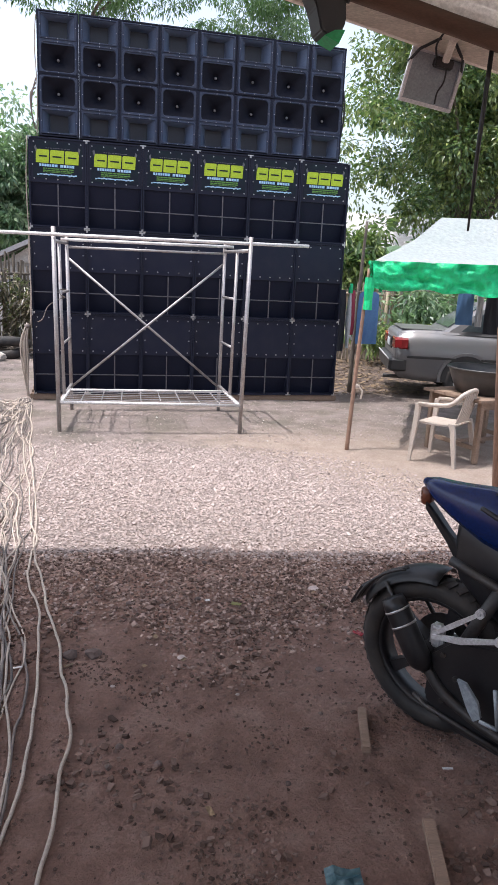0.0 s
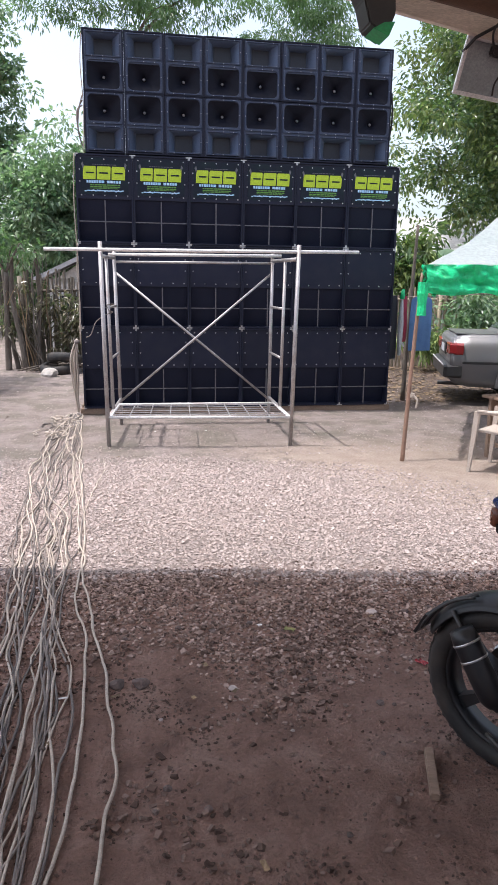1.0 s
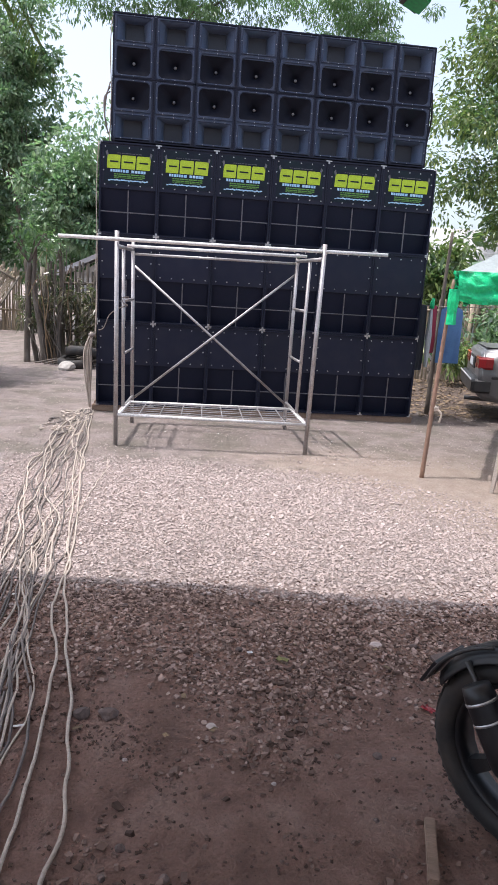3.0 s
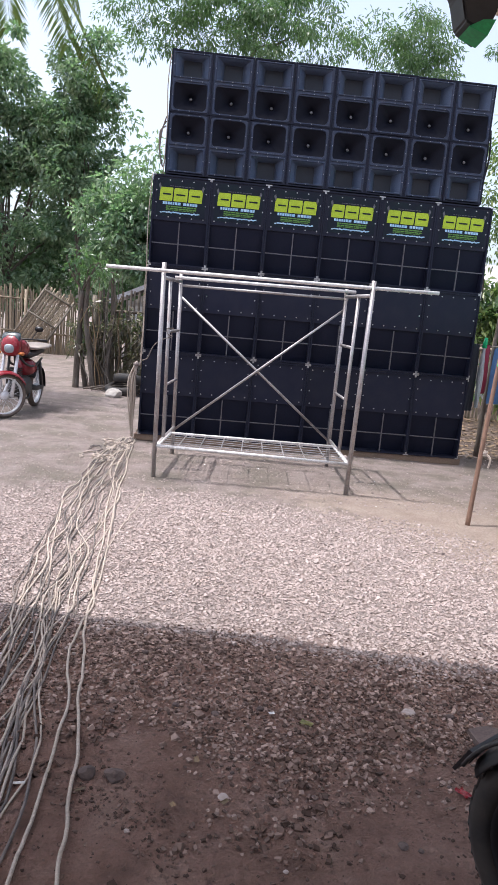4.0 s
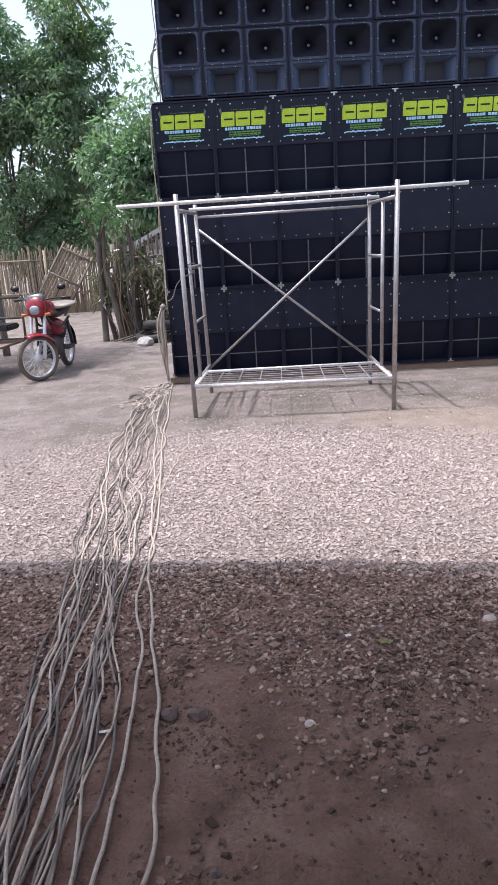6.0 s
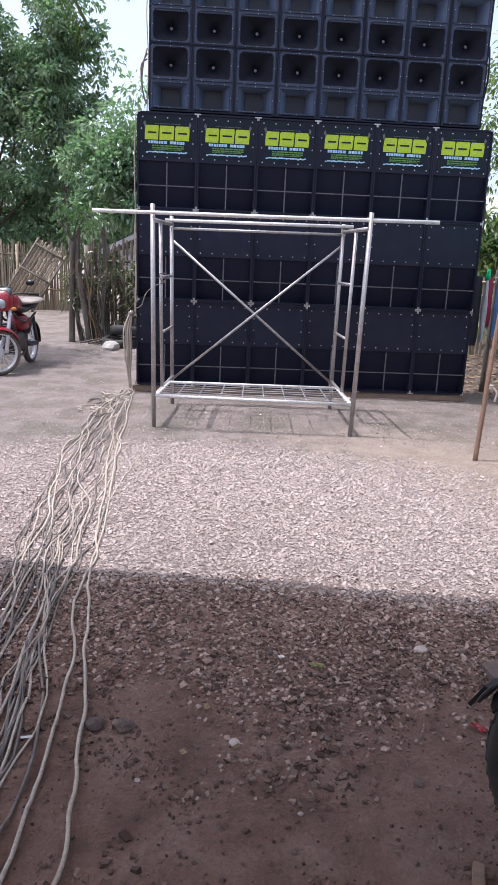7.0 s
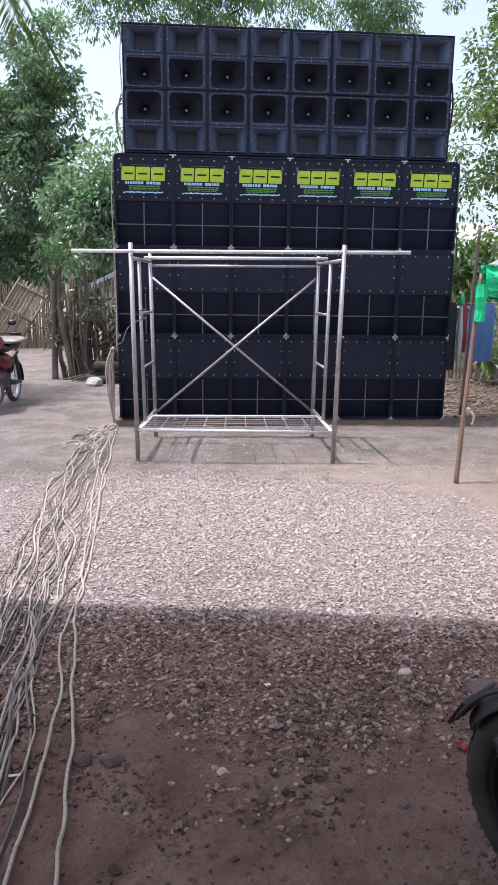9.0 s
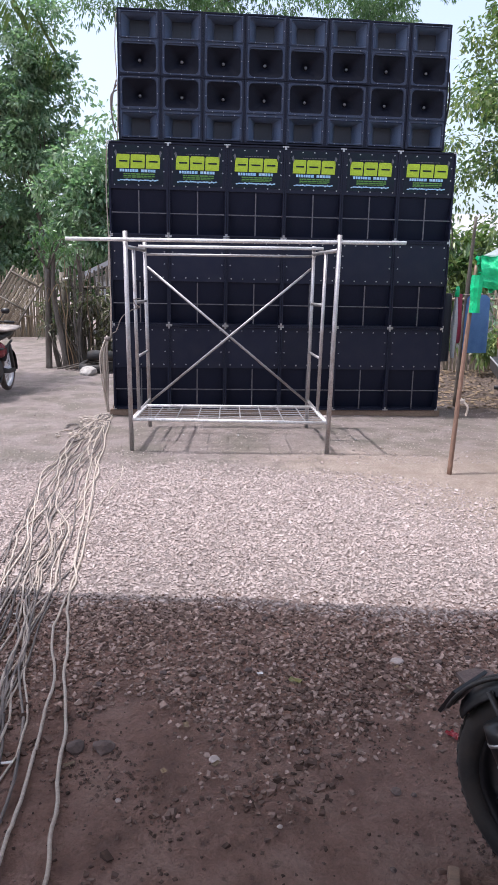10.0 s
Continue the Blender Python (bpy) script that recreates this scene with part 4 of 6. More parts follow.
def banana(m, seed):
    top = empty("banana_plant", m, "banana plant with broad torn leaves by the fence", "plant")
    rng = random.Random(seed)
    part("stem", tube(B(), [(0, 0, 0), (0.02, 0, 0.9), (0, 0.02, 1.7)], [0.09, 0.08, 0.05], 9), LEAF_P, top, smooth=True)
    for k in range(7):
        a = k * 0.95 + rng.random() * 0.4
        out = Vector((math.cos(a), math.sin(a), 0))
        line = curve_pts([Vector((0, 0, 1.6)), out * 0.5 + Vector((0, 0, 2.35)), out * (1.1 + 0.3 * rng.random()) + Vector((0, 0, 2.0 + 0.4 * rng.random()))], 8)
        vs, fs = [], []
        side = out.cross(Vector((0, 0, 1)))
        for i, p in enumerate(line):
            w = 0.22 * math.sin(math.pi * min(1, 0.08 + i / (len(line) - 1) * 0.92)) + 0.01
            vs += [tuple(p + side * w + Vector((0, 0, -0.05))), tuple(p), tuple(p - side * w + Vector((0, 0, -0.05)))]
        for i in range(len(line) - 1):
            b = 3 * i
            fs += [(b, b + 1, b + 4, b + 3), (b + 1, b + 2, b + 5, b + 4)]
        raw("leaf", vs, fs, LEAF_A, top, smooth=True)
    return top


banana(pose(7.4, 15.3, 0), 3)
banana(pose(12.2, 14.4, 0, 0, 0, 50), 4)


# ---------------------------------------------------------------- fences
def bamboo_fence(name, a, b, height, gap, material, label, seed, lean=0.02):
    a, b = Vector((*a, 0)), Vector((*b, 0))
    top = empty(name, Matrix.Translation(a), label, "fence")
    rng = random.Random(seed)
    run = (b - a)
    n = int(run.length / gap)
    meshes = []
    for k in range(5):
        r = 0.022 + 0.006 * k / 4
        bm = tube(B(), [(0, 0, 0), (0.01 * (k - 2), 0, 0.5), (0, 0.005, 1.0)], [r, r * 0.95, r * 0.8], 6)
        me = bpy.data.meshes.new("slat")
        bm.to_mesh(me)
        bm.free()
        me.materials.append(material)
        meshes.append(me)
    for i in range(n):
        ob = new("slat", rng.choice(meshes))
        ob.parent = top
        p = run * ((i + rng.uniform(0.2, 0.8)) / n)
        h = height * rng.uniform(0.86, 1.08)
        ob.matrix_basis = Matrix.Translation((p.x, p.y, -0.03)) @ Euler((rng.gauss(0, lean), rng.gauss(0, lean), rng.random() * 6)).to_matrix().to_4x4() @ Matrix.Diagonal((1, 1, h, 1))
    off = run.normalized().cross(Vector((0, 0, 1))) * 0.035
    for z in (0.32 * height, 0.82 * height):
        part("rail", tube(B(), [off + Vector((0, 0, z)), off + run * 0.5 + Vector((0, 0, z + 0.03)), off + run + Vector((0, 0, z - 0.01))], 0.026, 8), material, top, smooth=True)
    for i in range(int(run.length / 2) + 1):
        p = run * min(1, i * 2 / run.length) + off * 2.2
        part("post", tube(B(), [(p.x, p.y, -0.05), (p.x, p.y, height * 0.98)], 0.04, 8), material, top, smooth=True)
    return top


bamboo_fence("bamboo_fence", (-8.6, 20.9), (-3.2, 21.2), 1.78, 0.046, BAMBOO, "sun-bleached upright bamboo fence along the yard", 1)
bamboo_fence("bamboo_fence", (-1.55, 14.2), (0.7, 14.6), 1.72, 0.046, BAMBOO_D, "dark weathered bamboo fence behind the speakers", 3, 0.035)
bamboo_fence("bamboo_fence", (4.6, 14.0), (12.5, 14.3), 1.62, 0.075, BAMBOO, "bamboo fence overgrown with vines behind the car", 4, 0.03)


def leaning_gate():
    top = empty("bamboo_gate", pose(-4.42, 20.35, 0.22, -8, 31, 0), "bamboo slat gate panel leaning askew at the fence", "gate")
    rng = random.Random(9)
    for i in range(19):
        x = -0.37 + 0.041 * i + rng.uniform(-0.008, 0.008)
        part("slat", tube(B(), [(x, 0, 0), (x + rng.uniform(-0.02, 0.02), 0, 1.72 + rng.uniform(-0.06, 0.08))], 0.021, 6), BAMBOO, top, smooth=True)
    for z in (0.12, 0.85, 1.58):
        part("rail", tube(B(), [(-0.44, -0.035, z), (0.44, -0.035, z + 0.02)], 0.026, 7), BAMBOO_D, top, smooth=True)
    for x in (-0.42, 0.42):
        part("stile", tube(B(), [(x, -0.03, -0.04), (x, -0.03, 1.75)], 0.03, 7), BAMBOO_D, top, smooth=True)
    return top


leaning_gate()
tree((-3.15, 12.5), (-4.1, 12.2, 6.9), (1.9, 1.5, 1.1), 72, 75, 0.18, 0.06, LEAF_A, 40, "leaning tree beside the tricycle, shading the yard", 0.06, 0.5)


# ---------------------------------------------------------------- far houses
def house(m, w, d, wall_h, ridge_h, label):
    top = empty("house", m, label, "house")
    part("wall", box(B(), (0, 0, wall_h / 2), (w, d, wall_h)), HOUSEW, top)
    bm = B()
    o = 0.35
    prism(bm, [(-w / 2 - o, wall_h - 0.1), (0, ridge_h), (w / 2 + o, wall_h - 0.1), (w / 2 + o, wall_h), (0, ridge_h + 0.1), (-w / 2 - o, wall_h)], -d / 2 - o, d / 2 + o)
    part("roof", bm, HOUSER, top)
    bm = B()
    prism(bm, [(-w / 2, wall_h - 0.1), (w / 2, wall_h - 0.1), (0, ridge_h)], -d / 2, d / 2)
    part("gable", bm, HOUSEW, top)
    win = part("window", box(B(), (-w * 0.2, -d / 2 - 0.02, wall_h * 0.55), (0.9, 0.06, 0.9), 0.01), HOUSER, top)
    part("pane", box(B(), (-w * 0.2, -d / 2 - 0.055, wall_h * 0.55), (0.76, 0.01, 0.76)), GLASS, win)
    part("door", box(B(), (w * 0.22, -d / 2 - 0.02, 1.0), (0.85, 0.06, 2.0), 0.01), TABLEW, top)
    return top


house(pose(-0.30, 17.6, 0, 0, 0, 4), 2.1, 1.4, 1.66, 2.25, "small pale house with a metal roof beyond the fence")
house(pose(8.9, 21.0, 0, 0, 0, 85), 5.0, 4.0, 2.3, 3.5, "low grey-roofed house behind the trees")

# ---------------------------------------------------------------- motorcycles
YAX = pose(0, 0, 0, 90)


def wheel(parent, at, R, width, style, rim_mat, turn=0.0):
    """A wheel turning round the y axis of its place."""
    m = Matrix.Translation(at) @ pose(0, 0, 0, 0, 0, turn)
    k0 = 0.78 if style == "wire" else 0.70
    w = part("wheel", lathe(B(), [(R * k0, -width * 0.32), (R * (k0 + 0.06), -width * 0.36), (R * (k0 + 0.06), width * 0.36), (R * k0, width * 0.32)], YAX, 36, True), rim_mat, parent, smooth=True)
    w.matrix_basis = m
    prof = [(R * (k0 + 0.04), -width * 0.34), (R * (k0 + 0.08), -width * 0.45), (R * 0.88, -width * 0.5), (R * 0.95, -width * 0.40), (R * 0.985, -width * 0.22), (R, 0), (R * 0.985, width * 0.22), (R * 0.95, width * 0.40), (R * 0.88, width * 0.5), (R * (k0 + 0.08), width * 0.45), (R * (k0 + 0.04), width * 0.34)]
    rubber = DUSTYTYRE if style == "wire" else RUBBER
    part("tyre", lathe(B(), prof, YAX, 40, True), rubber, w, "earth-dusted rubber tyre" if style == "wire" else "dusty black rubber tyre", smooth=True)
    bm = B()
    for k in range(44):
        a = 2 * math.pi * k / 44
        for sg in (-1, 1):
            c = Matrix.Rotation(a, 4, "Y") @ Matrix.Translation((0, sg * width * 0.22, R * 0.982)) @ pose(0, 0, 0, -sg * 24, 0, sg * 24)
            box(bm, (0, 0, 0), (R * 0.075, width * 0.30, R * 0.03), 0, None)
            bm.verts.ensure_lookup_table()
            for v in bm.verts[len(bm.verts) - 8:]:
                v.co = c @ v.co
    ob = part("tread", bm, rubber, w)
    ob["kind"] = "stuff"
    part("hub", lathe(B(), [(0.001, -width * 0.5), (R * 0.16, -width * 0.5), (R * 0.2, -width * 0.2), (R * 0.2, width * 0.2), (R * 0.16, width * 0.5), (0.001, width * 0.5)], YAX, 18), SILVER if style == "wire" else rim_mat, w, smooth=True)
    if style == "alloy":
        for k in range(5):
            c = Matrix.Rotation(2 * math.pi * k / 5 + 0.3, 4, "Y")
            bm = B()
            loft(bm, [[c @ Vector((x * s, y * t, z)) for x, y in ((-1, -1), (1, -1), (1, 1), (-1, 1))] for z, s, t in ((R * 0.14, 0.022, 0.03), (R * 0.45, 0.016, 0.018), (R * 0.73, 0.024, 0.022))])
            part("spoke", bm, rim_mat, w)
    else:
        for k in range(28):
            a = 2 * math.pi * k / 28
            sg = 1 if k % 2 else -1
            p0 = Vector((R * 0.17 * math.sin(a + 0.5 * sg), sg * width * 0.3, R * 0.17 * math.cos(a + 0.5 * sg)))
            part("spoke", tube(B(), [p0, (R * 0.80 * math.sin(a), 0, R * 0.80 * math.cos(a))], 0.0026, 5), SILVER, w)
    for sg in (-1,) if style == "alloy" else ():
        part("brake_disc", lathe(B(), [(R * 0.24, sg * width * 0.52 - 0.002), (R * 0.42, sg * width * 0.52 - 0.002), (R * 0.42, sg * width * 0.52 + 0.002), (R * 0.24, sg * width * 0.52 + 0.002)], YAX, 28, True), DARKMET, w)
    return w


def section(x, zc, w, h, n=10, power=2.6, y=0.0):
    out = []
    for k in range(n):
        a = 2 * math.pi * (k + 0.5) / n
        c, s = math.cos(a), math.sin(a)
        out.append((x, y + w / 2 * math.copysign(abs(c) ** (2 / power), c), zc + h / 2 * math.copysign(abs(s) ** (2 / power), s)))
    return out


def shell(name, rows, mat, parent, label="", n=12, y=0.0):
    return part(name, loft(B(), [section(x, z, w, h, n, 2.6, y) for x, z, w, h in rows]), mat, parent, label, smooth=True)


def arc_guard(name, at, R, width, a0, a1, mat, parent, label="", turn=0.0):
    """A mudguard: a curved shell over a wheel, angles in degrees from straight up, positive to the rear."""
    bm = B()
    rings = []
    for i in range(13):
        a = radians(a0 + (a1 - a0) * i / 12)
        d = Vector((-math.sin(a), 0, math.cos(a)))
        ring = []
        for rr in (R, R + 0.006):
            row = [d * (rr + 0.0) + Vector((0, s * width / 2, 0)) - d * (0.035 * abs(s) ** 3) for s in (-1, -0.8, -0.4, 0, 0.4, 0.8, 1)]
            ring += row if rr == R else row[::-1]
        rings.append(ring)
    loft(bm, rings)
    ob = part(name, bm, mat, parent, label, smooth=True)
    ob.matrix_basis = Matrix.Translation(at) @ pose(0, 0, 0, 0, 0, turn)
    return ob


def motorcycle(m, label, paint, rim, style, R, base, steer, sporty, group=""):
    top = empty("motorcycle", m, label, "motorcycle", group)
    wheel(top, (0, 0, R), R, 0.125 if sporty else 0.085, style, rim)
    wheel(top, (base, 0, R), R, 0.10 if sporty else 0.075, style, rim, steer)
    # frame and engine
    for sg in (-1, 1):
        part("swingarm", loft(B(), [section(-0.04, R, 0.03, 0.055, 8, 4, sg * 0.10), section(0.25, R + 0.01, 0.032, 0.065, 8, 4, sg * 0.10), section(0.50, R + 0.05, 0.035, 0.08, 8, 4, sg * 0.09)]), BLACKP, top, smooth=True)
        part("frame_tube", tube(B(), curve_pts([(0.06, sg * 0.10, 0.70), (0.45, sg * 0.11, 0.62), (0.80, sg * 0.10, 0.68), (base - 0.22, sg * 0.03, 0.86)], 5), 0.016, 8), DARKMET, top, smooth=True)
        part("down_tube", tube(B(), [(0.5, sg * 0.1, R + 0.05), (0.62, sg * 0.1, 0.2), (0.95, sg * 0.09, 0.22), (base - 0.22, sg * 0.03, 0.82)], 0.016, 8), DARKMET, top, smooth=True)
    shell("engine", [(0.48, 0.36, 0.18, 0.16), (0.56, 0.36, 0.26, 0.28), (0.80, 0.36, 0.26, 0.28), (0.92, 0.40, 0.18, 0.2)], DARKMET, top, "dark metal engine block")
    bm = B()
    for i in range(6):
        box(bm, (0.86 + i * 0.012, 0, 0.46 + i * 0.03), (0.15, 0.17, 0.012), 0.003)
    part("cylinder", bm, DARKMET, top)
    part("shock", tube(B(), [(0.10, -0.10, R + 0.05), (0.24, -0.10, 0.66)], 0.022, 10), DARKMET, top, smooth=True)
    part("shock", tube(B(), [(0.10, 0.12, R + 0.05), (0.22, 0.12, 0.66)], 0.024, 10), DARKMET, top, smooth=True)
    # fork and steering
    head = Vector((base - 0.24, 0, 0.92))
    for sg in (-1, 1):
        part("fork_leg", tube(B(), [(base, sg * 0.085, R), (base - 0.12, sg * 0.085, 0.60), (base - 0.24, sg * 0.085, 0.95)], [0.024, 0.022, 0.016], 10), SILVER, top, "bright metal fork leg", smooth=True)
        part("grip", tube(B(), [(base - 0.40, sg * 0.26, 1.0), (base - 0.46, sg * 0.37, 0.99)], 0.018, 8), BLACKP, top, smooth=True)
        part("mirror", shell("mirror_stem", [(base - 0.36, 1.14, 0.10, 0.06), (base - 0.34, 1.14, 0.11, 0.07)], BLACKP, top, y=sg * 0.30).data and tube(B(), [(base - 0.36, sg * 0.2, 1.0), (base - 0.35, sg * 0.28, 1.12)], 0.006, 6), DARKMET, top)
        part("turn_signal", tube(B(), [(base - 0.14, sg * 0.11, 0.82), (base - 0.12, sg * 0.18, 0.82)], [0.014, 0.024], 8), AMBER, top, "amber lens", smooth=True)
    part("handlebar", tube(B(), curve_pts([(base - 0.42, -0.30, 1.0), (base - 0.30, -0.14, 1.0), (base - 0.27, 0, 0.97), (base - 0.30, 0.14, 1.0), (base - 0.42, 0.30, 1.0)], 5), 0.011, 8), DARKMET, top, smooth=True)
    arc_guard("front_mudguard", (base, 0, R), R + 0.03, 0.13, -50 if sporty else -25, 85 if sporty else 60, paint if not sporty else BLACKP, top, turn=steer)
    if sporty:
        # tail and seat unit
        tail = shell("tail_cowl", [(-0.105, 0.918, 0.04, 0.018), (-0.06, 0.90, 0.09, 0.07), (0.02, 0.875, 0.13, 0.12), (0.14, 0.85, 0.17, 0.19), (0.36, 0.80, 0.20, 0.20), (0.55, 0.76, 0.16, 0.14)], paint, top, "glossy deep blue tail cowl")
        shell("tail_lamp", [(-0.112, 0.862, 0.03, 0.06), (-0.10, 0.862, 0.045, 0.068), (-0.075, 0.865, 0.045, 0.06)], TAILLENS, tail, "dull amber-red tail lamp")
        part("plate_holder", loft(B(), [section(-0.085, 0.835, 0.05, 0.035, 8, 4), section(-0.04, 0.785, 0.045, 0.045, 8, 4), section(0.0, 0.74, 0.04, 0.05, 8, 4), section(0.05, 0.68, 0.04, 0.08, 8, 4)]), BLACKP, tail)
        shell("undertail", [(0.035, 0.73, 0.03, 0.16), (0.06, 0.72, 0.08, 0.24), (0.16, 0.68, 0.13, 0.32), (0.36, 0.60, 0.20, 0.36), (0.62, 0.54, 0.16, 0.3)], BLACKP, top, "black side cover")
        shell("seat", [(0.16, 0.938, 0.08, 0.012), (0.24, 0.93, 0.14, 0.035), (0.36, 0.905, 0.19, 0.07), (0.62, 0.84, 0.22, 0.09), (0.74, 0.85, 0.14, 0.06)], BLACKP, top, "black padded seat")
        for sg in (-1, 1):
            part("grab_rail", tube(B(), curve_pts([(0.34, sg * 0.11, 0.84), (0.24, sg * 0.115, 0.875), (0.14, sg * 0.09, 0.90)], 5), 0.008, 8), BLACKP, top, smooth=True)
            shell("leg_shield", [(0.62, 0.52, 0.05, 0.3), (0.86, 0.56, 0.06, 0.46), (1.02, 0.66, 0.05, 0.34)], paint, top, "glossy blue side fairing", y=sg * 0.17)
        shell("front_fairing", [(base - 0.36, 0.93, 0.2, 0.2), (base - 0.22, 0.90, 0.3, 0.28), (base - 0.10, 0.84, 0.22, 0.2), (base - 0.04, 0.80, 0.1, 0.08)], paint, top, "glossy blue nose fairing")
        shell("headlamp", [(base - 0.075, 0.80, 0.15, 0.09), (base - 0.03, 0.785, 0.10, 0.05)], CLEARLENS, top)
        arc_guard("rear_mudguard", (0, 0, R), R + 0.026, 0.155, -2, 64, BLACKP, top, "black plastic rear mudguard")
        bm = B()
        loft(bm, [[(-0.29, y, 0.48) for y in (-0.075, 0.075)] + [(-0.28, y, 0.478) for y in (0.075, -0.075)], [(-0.345, y, 0.385) for y in (-0.055, 0.055)] + [(-0.335, y, 0.382) for y in (0.055, -0.055)]])
        part("mud_flap", bm, BLACKP, top, "black mud flap")
        for sg in (-1, 1):
            part("guard_stay", tube(B(), [(-0.02, sg * 0.085, R + 0.03), (-0.12, sg * 0.088, R + 0.16), (-0.185, sg * 0.078, R + 0.24)], 0.009, 7), DARKMET, top, smooth=True)
        for y0 in (-0.05, -0.075):
            part("guard_rib", tube(B(), [Vector((-math.sin(a), 0, math.cos(a))) * (R + 0.038) + Vector((0, y0, R)) for a in np.linspace(0.35, 1.15, 9)], 0.006, 6), DARKMET, top, "worn raised rib", smooth=True)
        # exhaust
        muf = part("muffler", tube(B(), curve_pts([(0.03, -0.135, 0.30), (0.0, -0.145, 0.335), (-0.03, -0.15, 0.385), (-0.115, -0.15, 0.52)], 4), [0.024] * 2 + [0.034, 0.040] + [0.043] * 8 + [0.038], 14), BLACKP, top, "black exhaust muffler with steel bands", smooth=True)
        for x, z in ((-0.092, 0.484), (-0.063, 0.438)):
            part("band", tube(B(), [(x + 0.002, -0.15, z - 0.003), (x - 0.002, -0.15, z + 0.003)], 0.0452, 16), STEEL, muf, smooth=True)
        part("exhaust_pipe", tube(B(), curve_pts([(0.03, -0.135, 0.30), (0.12, -0.135, 0.22), (0.35, -0.13, 0.15), (0.75, -0.13, 0.13), (0.98, -0.08, 0.26), (0.96, -0.04, 0.46)], 6), 0.018, 10), DARKMET, top, smooth=True)
        part("chain_guard", tube(B(), [(-0.02, -0.115, 0.17), (0.03, -0.13, 0.155), (0.31, -0.14, 0.118)], [0.008, 0.011, 0.010], 8), DARKMET, top, smooth=True)
        # foot-rest brackets
        for pts in ([(0.055, -0.175, 0.458), (0.13, -0.18, 0.522), (0.207, -0.175, 0.588)], [(0.055, -0.178, 0.452), (0.16, -0.185, 0.478), (0.28, -0.185, 0.523)]):
            bm = B()
            loft(bm, [[(x, y - 0.005, z - hh), (x, y + 0.005, z - hh), (x, y + 0.005, z + hh), (x, y - 0.005, z + hh)] for (x, y, z), hh in zip(pts, (0.008, 0.011, 0.007))])
            br = part("upper_bracket", bm, SILVER, top, "bright alloy foot-rest bracket")
            e = pts[-1]
            part("bolt_eye", lathe(B(), [(0.007, -0.008), (0.015, -0.008), (0.015, 0.008), (0.007, 0.008)], Matrix.Translation(e) @ YAX, 14, True), SILVER, br)
        bm = prism(B(), [(0.160, 0.338), (0.19, 0.335), (0.235, 0.285), (0.25, 0.235), (0.228, 0.215), (0.205, 0.245), (0.185, 0.285)], -0.185, -0.172)
        part("lower_bracket", bm, FLOODBACK, top, "dusty alloy foot-rest plate")
        for a, b in (((0.288, 0.36), (0.31, 0.228)), ((0.25, 0.23), (0.31, 0.228))):
            part("pedal_link", tube(B(), [(a[0], -0.19, a[1]), (b[0], -0.19, b[1])], 0.007, 7), FLOODBACK, top, smooth=True)
        part("foot_peg", tube(B(), [(0.62, -0.18, 0.28), (0.62, -0.30, 0.28)], 0.014, 8), BLACKP, top, smooth=True)
        bm = prism(B(), [(0.02, 0.18), (0.03, 0.36), (0.10, 0.43), (0.32, 0.48), (0.62, 0.46), (0.62, 0.12), (0.30, 0.08), (0.10, 0.10)], -0.125, -0.10)
        bmesh.ops.bevel(bm, geom=list(bm.edges), offset=0.01, segments=2, affect="EDGES")
        part("side_case", bm, BLACKP, top, "dusty black lower side case")
        for x, z in ((0.09, 0.20), (0.08, 0.37), (0.36, 0.17), (0.13, 0.30)):
            part("case_bolt", lathe(B(), [(0.001, -0.004), (0.009, -0.004), (0.009, 0.008), (0.001, 0.008)], Matrix.Translation((x, -0.128, z)) @ YAX, 10), DARKMET, top)
        part("brake_caliper", box(B(), (0.03, -0.075, R + 0.11), (0.05, 0.04, 0.09), 0.012), SILVER, top)
        part("side_stand", tube(B(), [(0.55, 0.12, 0.2), (0.50, 0.33, 0.0)], 0.012, 8), DARKMET, top, smooth=True)
    else:
        shell("seat", [(-0.12, 0.80, 0.16, 0.06), (0.1, 0.80, 0.24, 0.10), (0.5, 0.77, 0.24, 0.10), (0.66, 0.78, 0.16, 0.07)], BLACKP, top, "black padded seat")
        cov = [(-0.28, 0.86, 0.30, 0.03), (-0.05, 0.89, 0.42, 0.05), (0.2, 0.87, 0.46, 0.06), (0.48, 0.86, 0.36, 0.05)]
        shell("seat_cover", cov, MONO, top, "pale cloth over the seat")
        shell("tank", [(0.60, 0.82, 0.12, 0.12), (0.70, 0.86, 0.26, 0.2), (0.88, 0.90, 0.27, 0.22), (1.0, 0.90, 0.16, 0.16)], paint, top, "red fuel tank")
        shell("side_cover", [(0.25, 0.58, 0.2, 0.18), (0.45, 0.60, 0.26, 0.24), (0.6, 0.6, 0.2, 0.2)], paint, top, "red side cover")
        shell("headlamp_cowl", [(base - 0.30, 0.93, 0.16, 0.16), (base - 0.22, 0.93, 0.26, 0.30), (base - 0.14, 0.90, 0.24, 0.24), (base - 0.10, 0.88, 0.14, 0.12)], paint, top, "red headlamp cowl")
        shell("headlamp", [(base - 0.13, 0.88, 0.18, 0.16), (base - 0.085, 0.875, 0.10, 0.09)], FLOODBACK, top, "dusty headlamp glass")
        shell("visor", [(base - 0.26, 1.06, 0.20, 0.05), (base - 0.19, 1.02, 0.24, 0.12), (base - 0.15, 0.98, 0.22, 0.06)], GLASS, top, "dark glossy visor")
        arc_guard("rear_mudguard", (0, 0, R), R + 0.03, 0.14, -60, 95, BLACKP, top)
